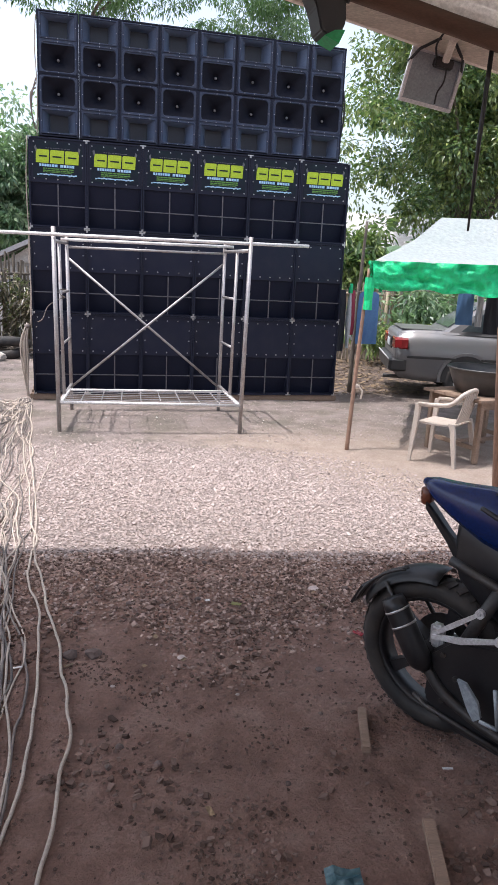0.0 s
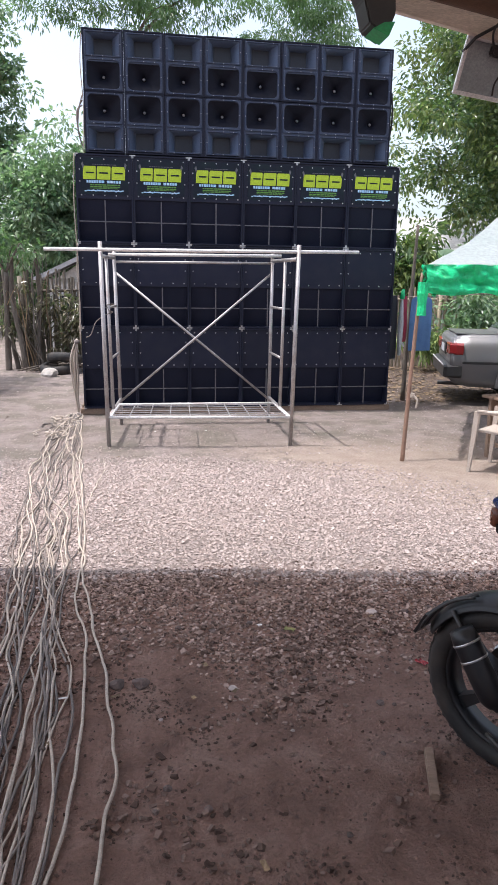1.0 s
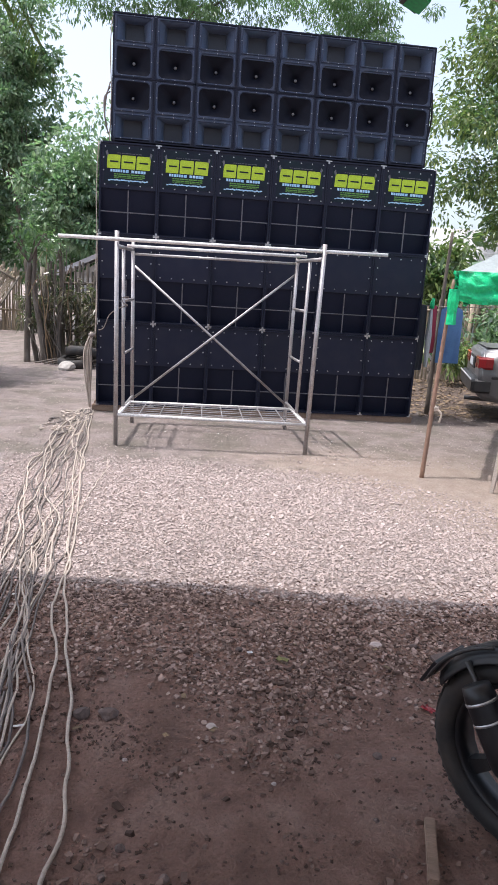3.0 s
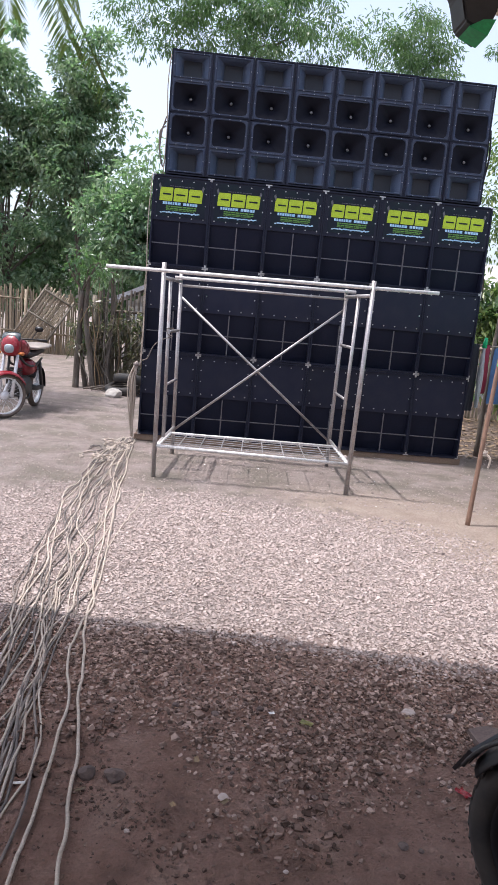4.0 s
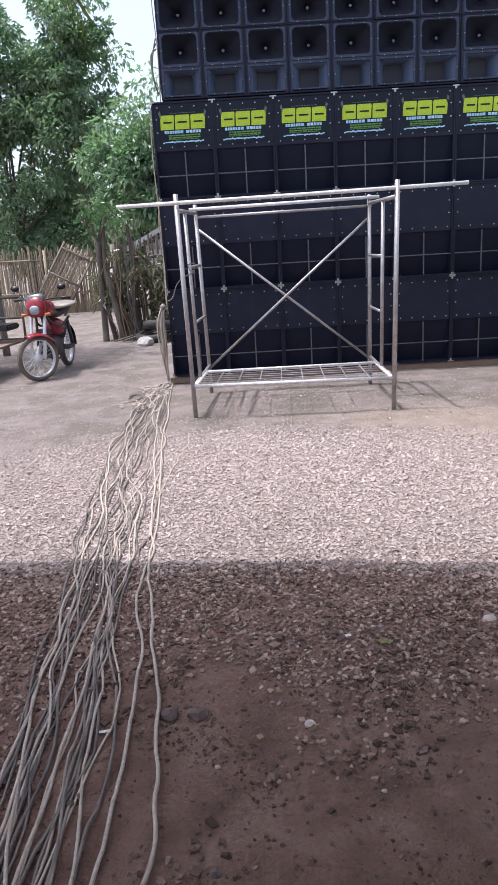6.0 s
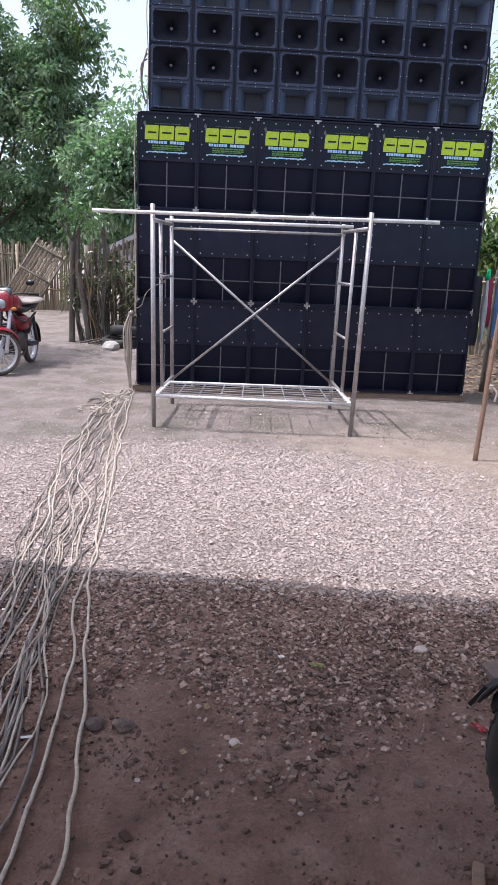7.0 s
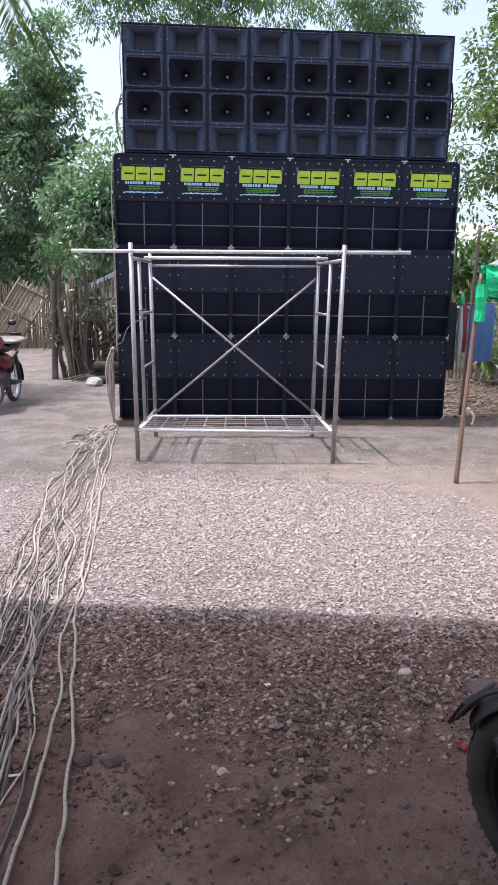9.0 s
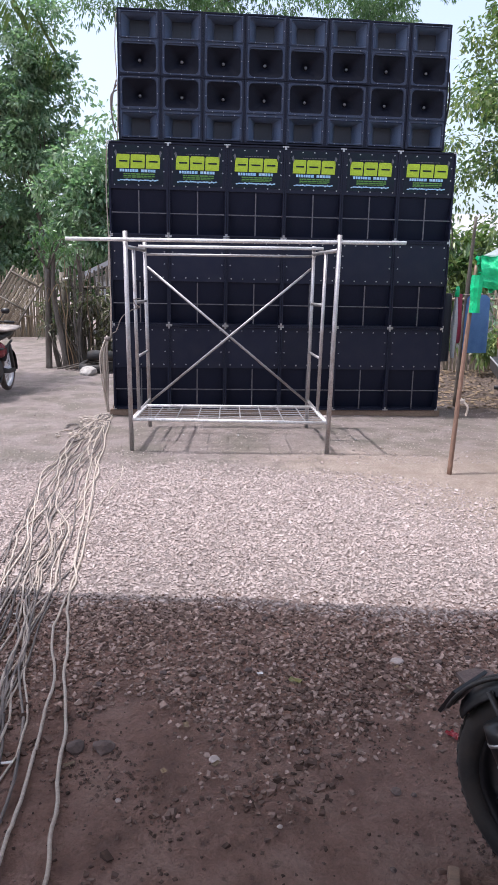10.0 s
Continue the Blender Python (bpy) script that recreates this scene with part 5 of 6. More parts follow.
        part("exhaust_pipe", tube(B(), curve_pts([(0.95, -0.05, 0.45), (0.98, -0.10, 0.25), (0.7, -0.15, 0.2), (0.1, -0.17, 0.28), (-0.3, -0.17, 0.32)], 6), 0.024, 10), SILVER, top, smooth=True)
    return top


motorcycle(pose(1.685, 2.375, 0, 2, 0, -55), "blue and black motorcycle with dusty wheels, parked in shade", BLUEPAINT, BLACKP, "alloy", 0.292, 1.28, 14, True)
motorcycle(pose(-1.822, 11.115, 0, 0, 0, -93), "red motorcycle with spoked wheels, parked in the sun", REDPAINT, SILVER, "wire", 0.285, 1.24, -41, False)


def sidecar():
    top = empty("sidecar_frame", pose(-3.05, 10.4, 0, 0, 0, -6), "rusty tube sidecar frame joined beside the red motorcycle", "sidecar")
    R = 0.25
    w = wheel(top, (-0.55, 0.35, R), R, 0.09, "wire", DARKMET, 90)

    def bar(a, b):
        part("tube", tube(B(), [a, b], 0.018, 8), BAMBOO_D, top, smooth=True)

    for z in (0.42, 0.72, 1.0):
        bar((-0.45, -0.5, z), (0.62, -0.5, z))
        bar((-0.45, 0.7, z), (0.62, 0.7, z))
        bar((-0.45, -0.5, z), (-0.45, 0.7, z))
    for x in (-0.45, 0.1, 0.62):
        for y in (-0.5, 0.7):
            bar((x, y, 0.40), (x, y, 1.0))
    part("floor_plate", box(B(), (0.08, 0.1, 0.40), (1.06, 1.2, 0.03), 0.005), PLANK, top, "worn plank floor")
    part("bench", box(B(), (0.08, 0.45, 0.62), (1.0, 0.4, 0.08), 0.02), BLACKP, top)
    return top


sidecar()


# ---------------------------------------------------------------- parked car
def car():
    top = empty("car", pose(4.74, 9.38, 0, 0, 0, -19), "faded silver sedan car parked beside the yard", "car")
    W = 1.65

    # body: sections from rear (x = 0) to nose; y runs from 0 (near side) to W
    def sec(x, zb, zm, zt, inset, top_in):
        h = W / 2
        right = [(h - inset - 0.04, zb), (h - inset, zb + 0.10), (h, zm - 0.12), (h, zm), (h - 0.03, zm + 0.10), (h - top_in, zt - 0.02), (h - top_in - 0.15, zt)]
        return [(x, y + h, z) for y, z in right] + [(x, h - y, z) for y, z in right[::-1]]

    rows = [(-0.02, 0.40, 0.66, 0.86, 0.05, 0.13), (0.03, 0.30, 0.68, 0.94, 0.03, 0.10), (0.25, 0.26, 0.68, 0.965, 0.02, 0.08), (0.75, 0.24, 0.68, 0.965, 0.02, 0.08), (1.1, 0.22, 0.68, 0.95, 0.02, 0.08), (2.0, 0.22, 0.68, 0.93, 0.02, 0.08),
            (2.9, 0.22, 0.67, 0.92, 0.02, 0.08), (3.3, 0.24, 0.64, 0.88, 0.03, 0.10), (3.9, 0.26, 0.60, 0.80, 0.04, 0.14), (4.12, 0.32, 0.56, 0.74, 0.08, 0.2)]
    bm = loft(B(), [sec(*r) for r in rows])
    bmesh.ops.bevel(bm, geom=[e for e in bm.edges if len(e.link_faces) == 2 and e.calc_face_angle() > 0.3], offset=0.022, segments=3, affect="EDGES", clamp_overlap=True)
    part("body", bm, CARP, top, "faded silver painted body", smooth=True)

    def gsec(x, zt, inset):
        h = W / 2
        return [(x, 0.07, 0.92), (x, inset, zt - 0.05), (x, inset + 0.12, zt), (x, W - inset - 0.12, zt), (x, W - inset, zt - 0.05), (x, W - 0.07, 0.92)]

    roof = [(0.62, 0.95, 0.10), (1.18, 1.34, 0.21), (1.5, 1.385, 0.22), (2.2, 1.385, 0.22), (2.5, 1.34, 0.21), (3.05, 0.94, 0.10)]
    cabin = part("cabin", loft(B(), [gsec(*r) for r in roof]), CARP, top, "silver roof and pillars")
    # windows lie just proud of the cabin's faces
    bm = B()
    loft(bm, [[(0.70, 0.22, 1.012), (0.70, W - 0.22, 1.012), (0.695, W - 0.22, 1.018), (0.695, 0.22, 1.018)], [(1.13, 0.34, 1.312), (1.13, W - 0.34, 1.312), (1.125, W - 0.34, 1.318), (1.125, 0.34, 1.318)]])
    part("rear_window", bm, GLASS, cabin, "dusty rear window")
    for y0, y1, sg in ((0.072, 0.195, -1), (W - 0.072, W - 0.195, 1)):
        for pts in ([(0.86, 0.97), (1.22, 1.27), (1.60, 1.31), (1.60, 0.97)], [(1.66, 0.97), (1.66, 1.31), (2.18, 1.31), (2.62, 1.16), (2.78, 0.97)]):
            a, b = [], []
            for x, z in pts:
                f = (z - 0.92) / 0.42
                y = y0 + (y1 - y0) * f
                a.append((x, y + sg * 0.004, z))
                b.append((x, y + sg * 0.010, z))
            bm = loft(B(), [a, b])
            part("side_window", bm, GLASS, cabin, "dark side window")
    bm = loft(B(), [[(2.56, 0.32, 1.32), (2.56, W - 0.32, 1.32), (2.57, W - 0.32, 1.326), (2.57, 0.32, 1.326)], [(2.99, 0.2, 1.0), (2.99, W - 0.2, 1.0), (3.0, W - 0.2, 1.006), (3.0, 0.2, 1.006)]])
    part("windscreen", bm, GLASS, cabin)
    # bumpers and trim
    part("rear_bumper", loft(B(), [section(-0.10, 0.47, 1.60, 0.17, 16, 6, W / 2), section(-0.06, 0.47, 1.68, 0.22, 16, 6, W / 2), section(0.14, 0.47, 1.69, 0.22, 16, 6, W / 2)]), CARTRIM, top, "dark plastic rear bumper")
    part("front_bumper", loft(B(), [section(4.0, 0.45, 1.68, 0.22, 16, 6, W / 2), section(4.2, 0.45, 1.62, 0.2, 16, 6, W / 2)]), CARTRIM, top)
    part("bumper_strip", box(B(), (-0.105, W / 2, 0.55), (0.012, 1.56, 0.025), 0.004), SILVER, top)
    for y, nm in ((-0.008, "side_strip"), (W + 0.008, "side_strip")):
        part(nm, box(B(), (0.47, y, 0.59), (0.66, 0.014, 0.035), 0.005), CARTRIM, top)
        part(nm, box(B(), (2.1, y, 0.59), (1.9, 0.014, 0.035), 0.005), CARTRIM, top)
    for sg, yc in ((-1, 0.21), (1, W - 0.21)):
        lamp = part("tail_lamp", loft(B(), [section(-0.035, 0.77, 0.36, 0.15, 12, 6, yc), section(0.05, 0.77, 0.42, 0.17, 12, 6, yc + sg * 0.03), section(0.14, 0.77, 0.43, 0.165, 12, 6, yc + sg * 0.03)]), REDLENS, top, "red tail lamp")
        part("reverse_lens", box(B(), (-0.037, yc - sg * 0.12, 0.72), (0.012, 0.12, 0.05), 0.004), TAILLENS, lamp)
        part("indicator_lens", box(B(), (-0.034, yc, 0.83), (0.012, 0.30, 0.025), 0.004), AMBER, lamp)
    part("plate_recess", box(B(), (-0.03, W / 2, 0.74), (0.02, 0.62, 0.17), 0.006), CARTRIM, top)
    part("number_plate", box(B(), (-0.045, W / 2, 0.74), (0.008, 0.36, 0.11), 0.003), CLOTHW, top, "pale blank number plate")
    part("boot_line", box(B(), (0.34, W / 2, 0.966), (0.56, 1.25, 0.006), 0.002), CARP, top)
    # doors
    for y, sg in ((-0.003, -1), (W + 0.003, 1)):
        for x0, x1 in ((1.34, 1.66), (1.68, 2.72)):
            d = part("door", box(B(), ((x0 + x1) / 2, y, 0.63), (x1 - x0, 0.012, 0.56), 0.005), CARP, top, "silver side door")
            part("door_handle", box(B(), (x0 + 0.16, y + sg * 0.012, 0.82), (0.17, 0.022, 0.045), 0.008), CARTRIM, d, "black door handle")
        part("sill", box(B(), (1.9, y, 0.27), (1.7, 0.02, 0.12), 0.006), CARTRIM, top)
    # wheels and arches
    for x in (0.97, 3.32):
        for y, sg in ((0.10, -1), (W - 0.10, 1)):
            bm = B()
            prof = [(0.17, -0.085), (0.24, -0.09), (0.285, -0.08), (0.30, 0), (0.285, 0.08), (0.24, 0.09), (0.17, 0.085)]
            wh = part("wheel", lathe(bm, prof, Matrix.Translation((x, y + sg * 0.025, 0.30)) @ YAX, 32, True), RUBBER, top, "dusty black car tyre", smooth=True)
            part("rim", lathe(B(), [(0.001, 0.055), (0.06, 0.062), (0.13, 0.05), (0.175, 0.075), (0.19, 0.07), (0.19, -0.06), (0.001, -0.06)], Matrix.Translation((x, y + sg * 0.025, 0.30)) @ pose(0, 0, 0, 90 if sg < 0 else -90), 28), SILVER, wh, "steel wheel rim", smooth=True)
            bm = B()
            rings = []
            for i in range(15):
                a = radians(-8 + 196 * i / 14)
                c, s = math.cos(a), math.sin(a)
                yy = (-0.012 if sg < 0 else W + 0.012)
                rings.append([(x + 0.345 * c, yy, 0.31 + 0.345 * s), (x + 0.385 * c, yy, 0.31 + 0.375 * s), (x + 0.385 * c, yy - sg * 0.10, 0.31 + 0.375 * s), (x + 0.345 * c, yy - sg * 0.10, 0.31 + 0.345 * s)])
            part("wheel_arch", loft(bm, rings), CARP, top)
            bm = B()
            prism(bm, [(x + 0.343 * math.cos(radians(-6 + 192 * i / 14)), 0.30 + 0.343 * math.sin(radians(-6 + 192 * i / 14))) for i in range(15)], (-0.009 if sg < 0 else W - 0.12), (0.12 if sg < 0 else W + 0.009))
            part("wheel_well", bm, CARTRIM, top, "dark wheel well")
    part("exhaust", tube(B(), [(-0.12, 0.5, 0.25), (0.6, 0.5, 0.25)], 0.028, 10), DARKMET, top, smooth=True)
    for y in (-0.09, W + 0.09):
        part("door_mirror", box(B(), (2.62, y, 0.99), (0.09, 0.17, 0.11), 0.03), CARTRIM, top)
    for y in (0.25, W - 0.25):
        part("headlamp", box(B(), (4.11, y, 0.65), (0.04, 0.36, 0.12), 0.012), CLEARLENS, top)
    return top


car()

# ---------------------------------------------------------------- cables on the ground
def cable(pts, r, mat, label, name="cable", group="speaker cables on the ground", wob=0.02, seed=0):
    rng = random.Random(seed)
    line = curve_pts(pts, 14)
    out = []
    for i, p in enumerate(line):
        q = Vector(p)
        s = i * 0.21
        q.x += wob * (noise.noise(Vector((s * 0.8, seed * 3.7, 0))) * 1.5 + 0.15 * noise.noise(Vector((s * 2.5, seed * 1.9, 4))))
        q.y += wob * noise.noise(Vector((s, seed * 2.3, 7)))
        q.z = max(q.z, ground_height(q.x, q.y) + r * 0.8 + 0.004 + 0.012 * max(0, noise.noise(Vector((s * 1.3, seed, 2)))))
        out.append(q)
    bm = tube(B(), out, r, 6)
    ob = part(name, bm, mat, smooth=True)
    return tagged(ob, label, "cable", group)


LEFT = [(9.15, -0.28), (7.6, -0.38), (6.2, -0.40), (4.9, -0.27), (3.9, -0.18), (2.8, -0.10), (1.6, -0.10), (0.4, -0.25)]
RIGHT = [(9.15, -0.16), (7.6, -0.10), (6.2, 0.02), (4.9, 0.10), (3.9, 0.14), (2.8, 0.19), (1.6, 0.17), (0.4, 0.05)]
rc = random.Random(77)
for k in range(23):
    f0 = (k + 0.5) / 23
    pts = []
    for j, ((y, xl), (_, xr)) in enumerate(zip(LEFT, RIGHT)):
        f = min(1.05, max(-0.05, f0 + rc.gauss(0, 0.12) * (1.8 if j < 4 else 0.9)))
        pts.append((xl + (xr - xl) * f, y + rc.uniform(-0.15, 0.15) if 0 < j else y, 0.0))
    white = k % 5 in (1, 3)
    cable(pts, rc.uniform(0.0042, 0.006), CABLEW if white else CABLEG, "dusty white speaker cable lying along the ground" if white else "dusty dark grey speaker cable lying along the ground", wob=0.045, seed=k)
cable([(-0.15, 9.12, 0), (-0.06, 7.6, 0), (0.03, 6.2, 0), (0.14, 4.85, 0), (0.175, 4.2, 0), (0.24, 3.7, 0), (0.315, 3.2, 0), (0.365, 2.8, 0), (0.38, 2.45, 0), (0.32, 1.9, 0), (0.22, 1.2, 0)], 0.0064, CABLEW, "single pale cable straying from the bundle", wob=0.012, seed=41)
cable([(-0.17, 9.12, 0), (-0.14, 7.6, 0), (-0.02, 6.2, 0), (0.10, 5.0, 0), (0.17, 4.3, 0), (0.16, 3.9, 0), (0.235, 3.4, 0), (0.26, 2.9, 0), (0.255, 2.4, 0), (0.16, 1.8, 0), (0.0, 1.0, 0)], 0.006, CABLEW, "single pale cable straying from the bundle", wob=0.012, seed=42)
cable([(0.20, 6.75, 0), (0.21, 6.4, 0), (0.17, 5.9, 0), (0.13, 5.5, 0), (0.11, 5.0, 0), (0.13, 4.5, 0)], 0.004, CABLEW, "thin pale cable straying over the gravel", wob=0.012, seed=43)
# loose coils where the bundle reaches the speakers
for k in range(15):
    cx, cy, r0 = -0.25 - 0.04 * rc.uniform(-1.5, 6), 8.45 + 0.17 * rc.uniform(-4, 3), rc.uniform(0.05, 0.15)
    cable([(cx + r0 * math.cos(a) * 0.7, cy + r0 * 1.6 * math.sin(a), 0.004 * i) for i, a in enumerate(np.linspace(rc.random() * 6, rc.random() * 6 + 5, 8))], 0.0065, CABLEW if k % 3 else CABLEG, "tangled loop of pale speaker cable on earth", wob=0.03, seed=60 + k)


def hank():
    top = empty("cable_hank", pose(-0.20, 9.06, 0), "hank of pale cable hanging against the speaker stack", "cable")
    rng = random.Random(3)
    for k in range(16):
        dx, dy = rng.uniform(-0.05, 0.04), rng.uniform(-0.045, 0.045)
        z0, z1 = rng.uniform(0.86, 0.93), rng.uniform(0.12, 0.34)
        pts = curve_pts([(0.03 + dx * 0.2, dy * 0.3, z0), (dx * 1.2 - 0.02, dy, 0.72), (dx * 1.3 - 0.015, dy * 1.2, 0.5), (0.0 + dx * 0.5, dy * 0.6, z1), (0.02 + dx * 0.3, dy * 0.4, 0.05)], 4)
        part("strand", tube(B(), pts, 0.0075, 6), CABLEW, top, smooth=True)
    part("tie", tube(B(), [(0.025, 0, 0.87), (0.025, 0, 0.91)], 0.032, 10), CABLEG, top, smooth=True)
    return top


hank()
for k, (x, y, z0, z1) in enumerate(((-0.132, 9.08, 0.86, 2.02), (-0.138, 9.10, 0.88, 3.0), (-0.018, 9.14, 3.0, 4.25))):
    pts = curve_pts([(x, y, z0), (x + 0.012, y, z0 + (z1 - z0) * 0.4), (x - 0.008, y, z0 + (z1 - z0) * 0.75), (x + 0.01, y, z1)], 6)
    tagged(part("cable", tube(B(), pts, 0.0055, 7), CABLEW, smooth=True), "pale cable running up the stack's edge", "cable", "cables hung on the stack")
for k in range(3):
    a = [(-0.02, 9.16, 3.62 - 0.05 * k), (-0.06 - 0.01 * k, 9.14, 3.45), (-0.07, 9.14, 3.25), (-0.02, 9.16, 3.1), (0.0, 9.17, 3.5)]
    tagged(part("cable", tube(B(), curve_pts(a, 6), 0.008, 6), CABLEG, smooth=True), "loop of grey cable hung on the stack", "cable", "cables hung on the stack")
tagged(part("cable", tube(B(), curve_pts([(3.62, 9.2, 3.85), (3.66, 9.25, 3.55), (3.66, 9.4, 3.1), (3.85, 9.8, 2.7), (4.3, 10.6, 2.35), (5.4, 13.5, 2.2)], 8), 0.011, 7), BLACKP, smooth=True), "black cable slung from the speaker stack to trees", "cable")

# ---------------------------------------------------------------- canopy, its poles and the washing
bm = tube(B(), curve_pts([(2.91, 6.43, -0.02), (2.955, 6.47, 0.7), (3.0, 6.51, 1.3), (3.035, 6.535, 1.70)], 5), [0.021 - 0.0004 * i for i in range(16)], 9)
pole = tagged(part("canopy_pole", bm, REDBAM, smooth=True), "thin brown bamboo pole leaning under the canopy corner", "pole")
bm = B()
for k in range(3):
    tube(bm, curve_pts([(2.975 + 0.03 * math.cos(a), 6.48 + 0.03 * math.sin(a), 0.60 + 0.012 * k) for a in np.linspace(0, 6.2, 8)], 3), 0.009, 6)
tube(bm, curve_pts([(2.99, 6.45, 0.61), (3.02, 6.43, 0.57), (3.01, 6.43, 0.50)], 4), 0.009, 6)
part("rope_knot", bm, CABLEW, pole, "pale rope knot")
for x, y in ((6.1, 6.25), (6.3, 8.75)):
    bm = tube(B(), [(x, y, 0), (x, y, 1.78)], 0.02, 8)
    tagged(part("canopy_pole", bm, REDBAM, smooth=True), "thin brown bamboo pole under the canopy", "pole")


def canopy():
    top = empty("canopy", pose(0, 0, 0), "white canopy sheet with a crumpled green edge on poles", "canopy")
    P = [Vector((3.05, 6.50, 1.765)), Vector((6.1, 6.25, 1.80)), Vector((6.3, 8.75, 1.80)), Vector((4.35, 8.85, 1.78))]
    R0, R1 = Vector((4.28, 7.62, 2.30)), Vector((5.3, 7.5, 2.32))
    n = 14
    vs, fs = [], []

    def sheet(a, b, c, d):
        base = len(vs)
        for j in range(n + 1):
            for i in range(n + 1):
                u, v = i / n, j / n
                p = a.lerp(b, u).lerp(d.lerp(c, u), v)
                p = p + Vector((0, 0, -0.10 * math.sin(math.pi * v) * (0.4 + 0.6 * math.sin(math.pi * u)) + 0.025 * noise.noise(p * 3.0) * math.sin(math.pi * v)))
                vs.append(tuple(p))
        for j in range(n):
            for i in range(n):
                k = base + j * (n + 1) + i
                fs.append((k, k + 1, k + n + 2, k + n + 1))

    sheet(P[0], P[1], R1, R0)
    sheet(P[1], P[2], R1, R1)
    sheet(P[2], P[3], R0, R1)
    sheet(P[3], P[0], R0, R0)
    raw("sheet", vs, fs, CANOPY, top, smooth=True)
    for a, b, name in ((P[0], P[1], "valance"), (P[1], P[2], "valance"), (P[2], P[3], "valance"), (P[3], P[0], "valance")):
        vs2, fs2 = [], []
        m, rows = 120, 10
        nor = (b - a).cross(Vector((0, 0, 1))).normalized()
        for j in range(rows + 1):
            for i in range(m + 1):
                u = i / m
                drop = 0.22 + 0.06 * math.sin(3.1 * u + 0.5) + 0.07 * noise.noise(Vector((u * 9, a.x, 0)))
                q = a.lerp(b, u) + Vector((0, 0, 0.008 - drop * j / rows))
                q += nor * (0.02 + 0.075 * noise.noise(Vector((u * 17, j * 0.55, a.y))) + 0.04 * noise.noise(Vector((u * 44, j * 0.8, 3))))
                vs2.append(tuple(q))
        for j in range(rows):
            for i in range(m):
                k = j * (m + 1) + i
                fs2.append((k, k + 1, k + m + 2, k + m + 1))
        raw(name, vs2, fs2, CANGREEN, top, smooth=True)["label"] = "crumpled green plastic edge"
    rag = B()
    loft(rag, [[(3.02 + 0.05 * math.cos(a) * s, 6.47 + 0.05 * math.sin(a) * s, z) for a in np.linspace(0, 5.5, 8)] for z, s in ((1.62, 0.9), (1.52, 1.0), (1.42, 0.8), (1.33, 0.9))])
    part("tied_corner", rag, CANGREEN, top, "green plastic tied round the pole")
    return top


canopy()


def hanging_cloth(name, label, mat, x, y, z, w, h, seed, turn=0, sleeves=False):
    """Cloth pegged on a line: a folded sheet with rounded shoulders and a wavy hem."""
    bm = B()
    nx, nz = 14, 10
    grid = []
    for s in (1, -1):
        g = []
        for j in range(nz + 1):
            row = []
            for i in range(nx + 1):
                u, v = i / nx - 0.5, j / nz
                ww = w * (1 - 0.10 * (1 - v) ** 3)
                zz = -h * v - 0.07 * h * (abs(2 * u) ** 3) * (1 - v)
                yy = s * (0.012 + 0.02 * math.sin(math.pi * v)) * (1 - abs(2 * u) ** 4) + 0.02 * noise.noise(Vector((u * 7, v * 2, seed))) * (0.3 + v)
                row.append(bm.verts.new((u * ww, yy, zz)))
            g.append(row)
        grid.append(g)
        for j in range(nz):
            for i in range(nx):
                bm.faces.new((g[j][i], g[j][i + 1], g[j + 1][i + 1], g[j + 1][i]))
    if sleeves:
        for sx in (-1, 1):
            tube(bm, [(sx * w * 0.44, 0, -0.05), (sx * w * 0.60, 0.01, -0.25), (sx * w * 0.58, 0.0, -0.42)], [0.06, 0.06, 0.055], 8)
    ob = part(name, bm, mat, smooth=True)
    ob.matrix_basis = pose(x, y, z, 0, 0, turn)
    return tagged(ob, label, "clothes", "washing on the line")


tagged(part("washing_line", tube(B(), curve_pts([(3.74, 9.5, 1.50), (4.0, 9.7, 1.46), (4.3, 9.75, 1.45), (4.9, 9.05, 1.50), (5.3, 8.9, 1.52), (6.3, 8.75, 1.62)], 6), 0.005, 6), CABLEG), "thin grey line strung up for washing", "washing line")
bm = tube(B(), curve_pts([(4.26, 9.85, 0), (4.28, 9.84, 1.2), (4.33, 9.85, 2.4)], 5), [0.035 - 0.0015 * i for i in range(11)], 8)
tagged(part("branch_post", bm, BARK, smooth=True), "thin crooked branch post holding the washing line", "post")
hanging_cloth("hung_shirt", "blue shirt hung to dry on a line", CLOTHB, 4.40, 9.72, 1.46, 0.34, 0.74, 1, 4)
hanging_cloth("hung_shirt", "maroon shirt hung to dry on a line", CLOTHR, 4.16, 9.74, 1.46, 0.16, 0.62, 2, 40)
hanging_cloth("hung_trousers", "dark trousers hung to dry on a line", CLOTHD, 4.00, 9.70, 1.46, 0.15, 0.85, 3, 30)
hanging_cloth("hung_shirt", "pale grey shirt hung to dry on a line", CLOTHW, 4.09, 9.66, 1.46, 0.07, 0.80, 4, 60)
hanging_cloth("hung_trousers", "blue jeans hung under the canopy edge", CLOTHB, 5.42, 8.88, 1.54, 0.22, 0.46, 5, -20)
hanging_cloth("hung_shirt", "grey shirt hung under the canopy edge", CLOTHD, 5.80, 8.82, 1.57, 0.2, 0.60, 6, -25)
hanging_cloth("hung_shirt", "pale shirt hung under the canopy edge", CLOTHW, 5.62, 8.85, 1.56, 0.09, 0.5, 7, -25)
bm = tube(B(), [(4.09, 9.66, 1.42), (4.10, 9.66, 1.55)], [0.035, 0.02], 8)
tagged(part("green_rag", bm, CANGREEN, smooth=True), "bright green rag knotted on the washing line", "rag")


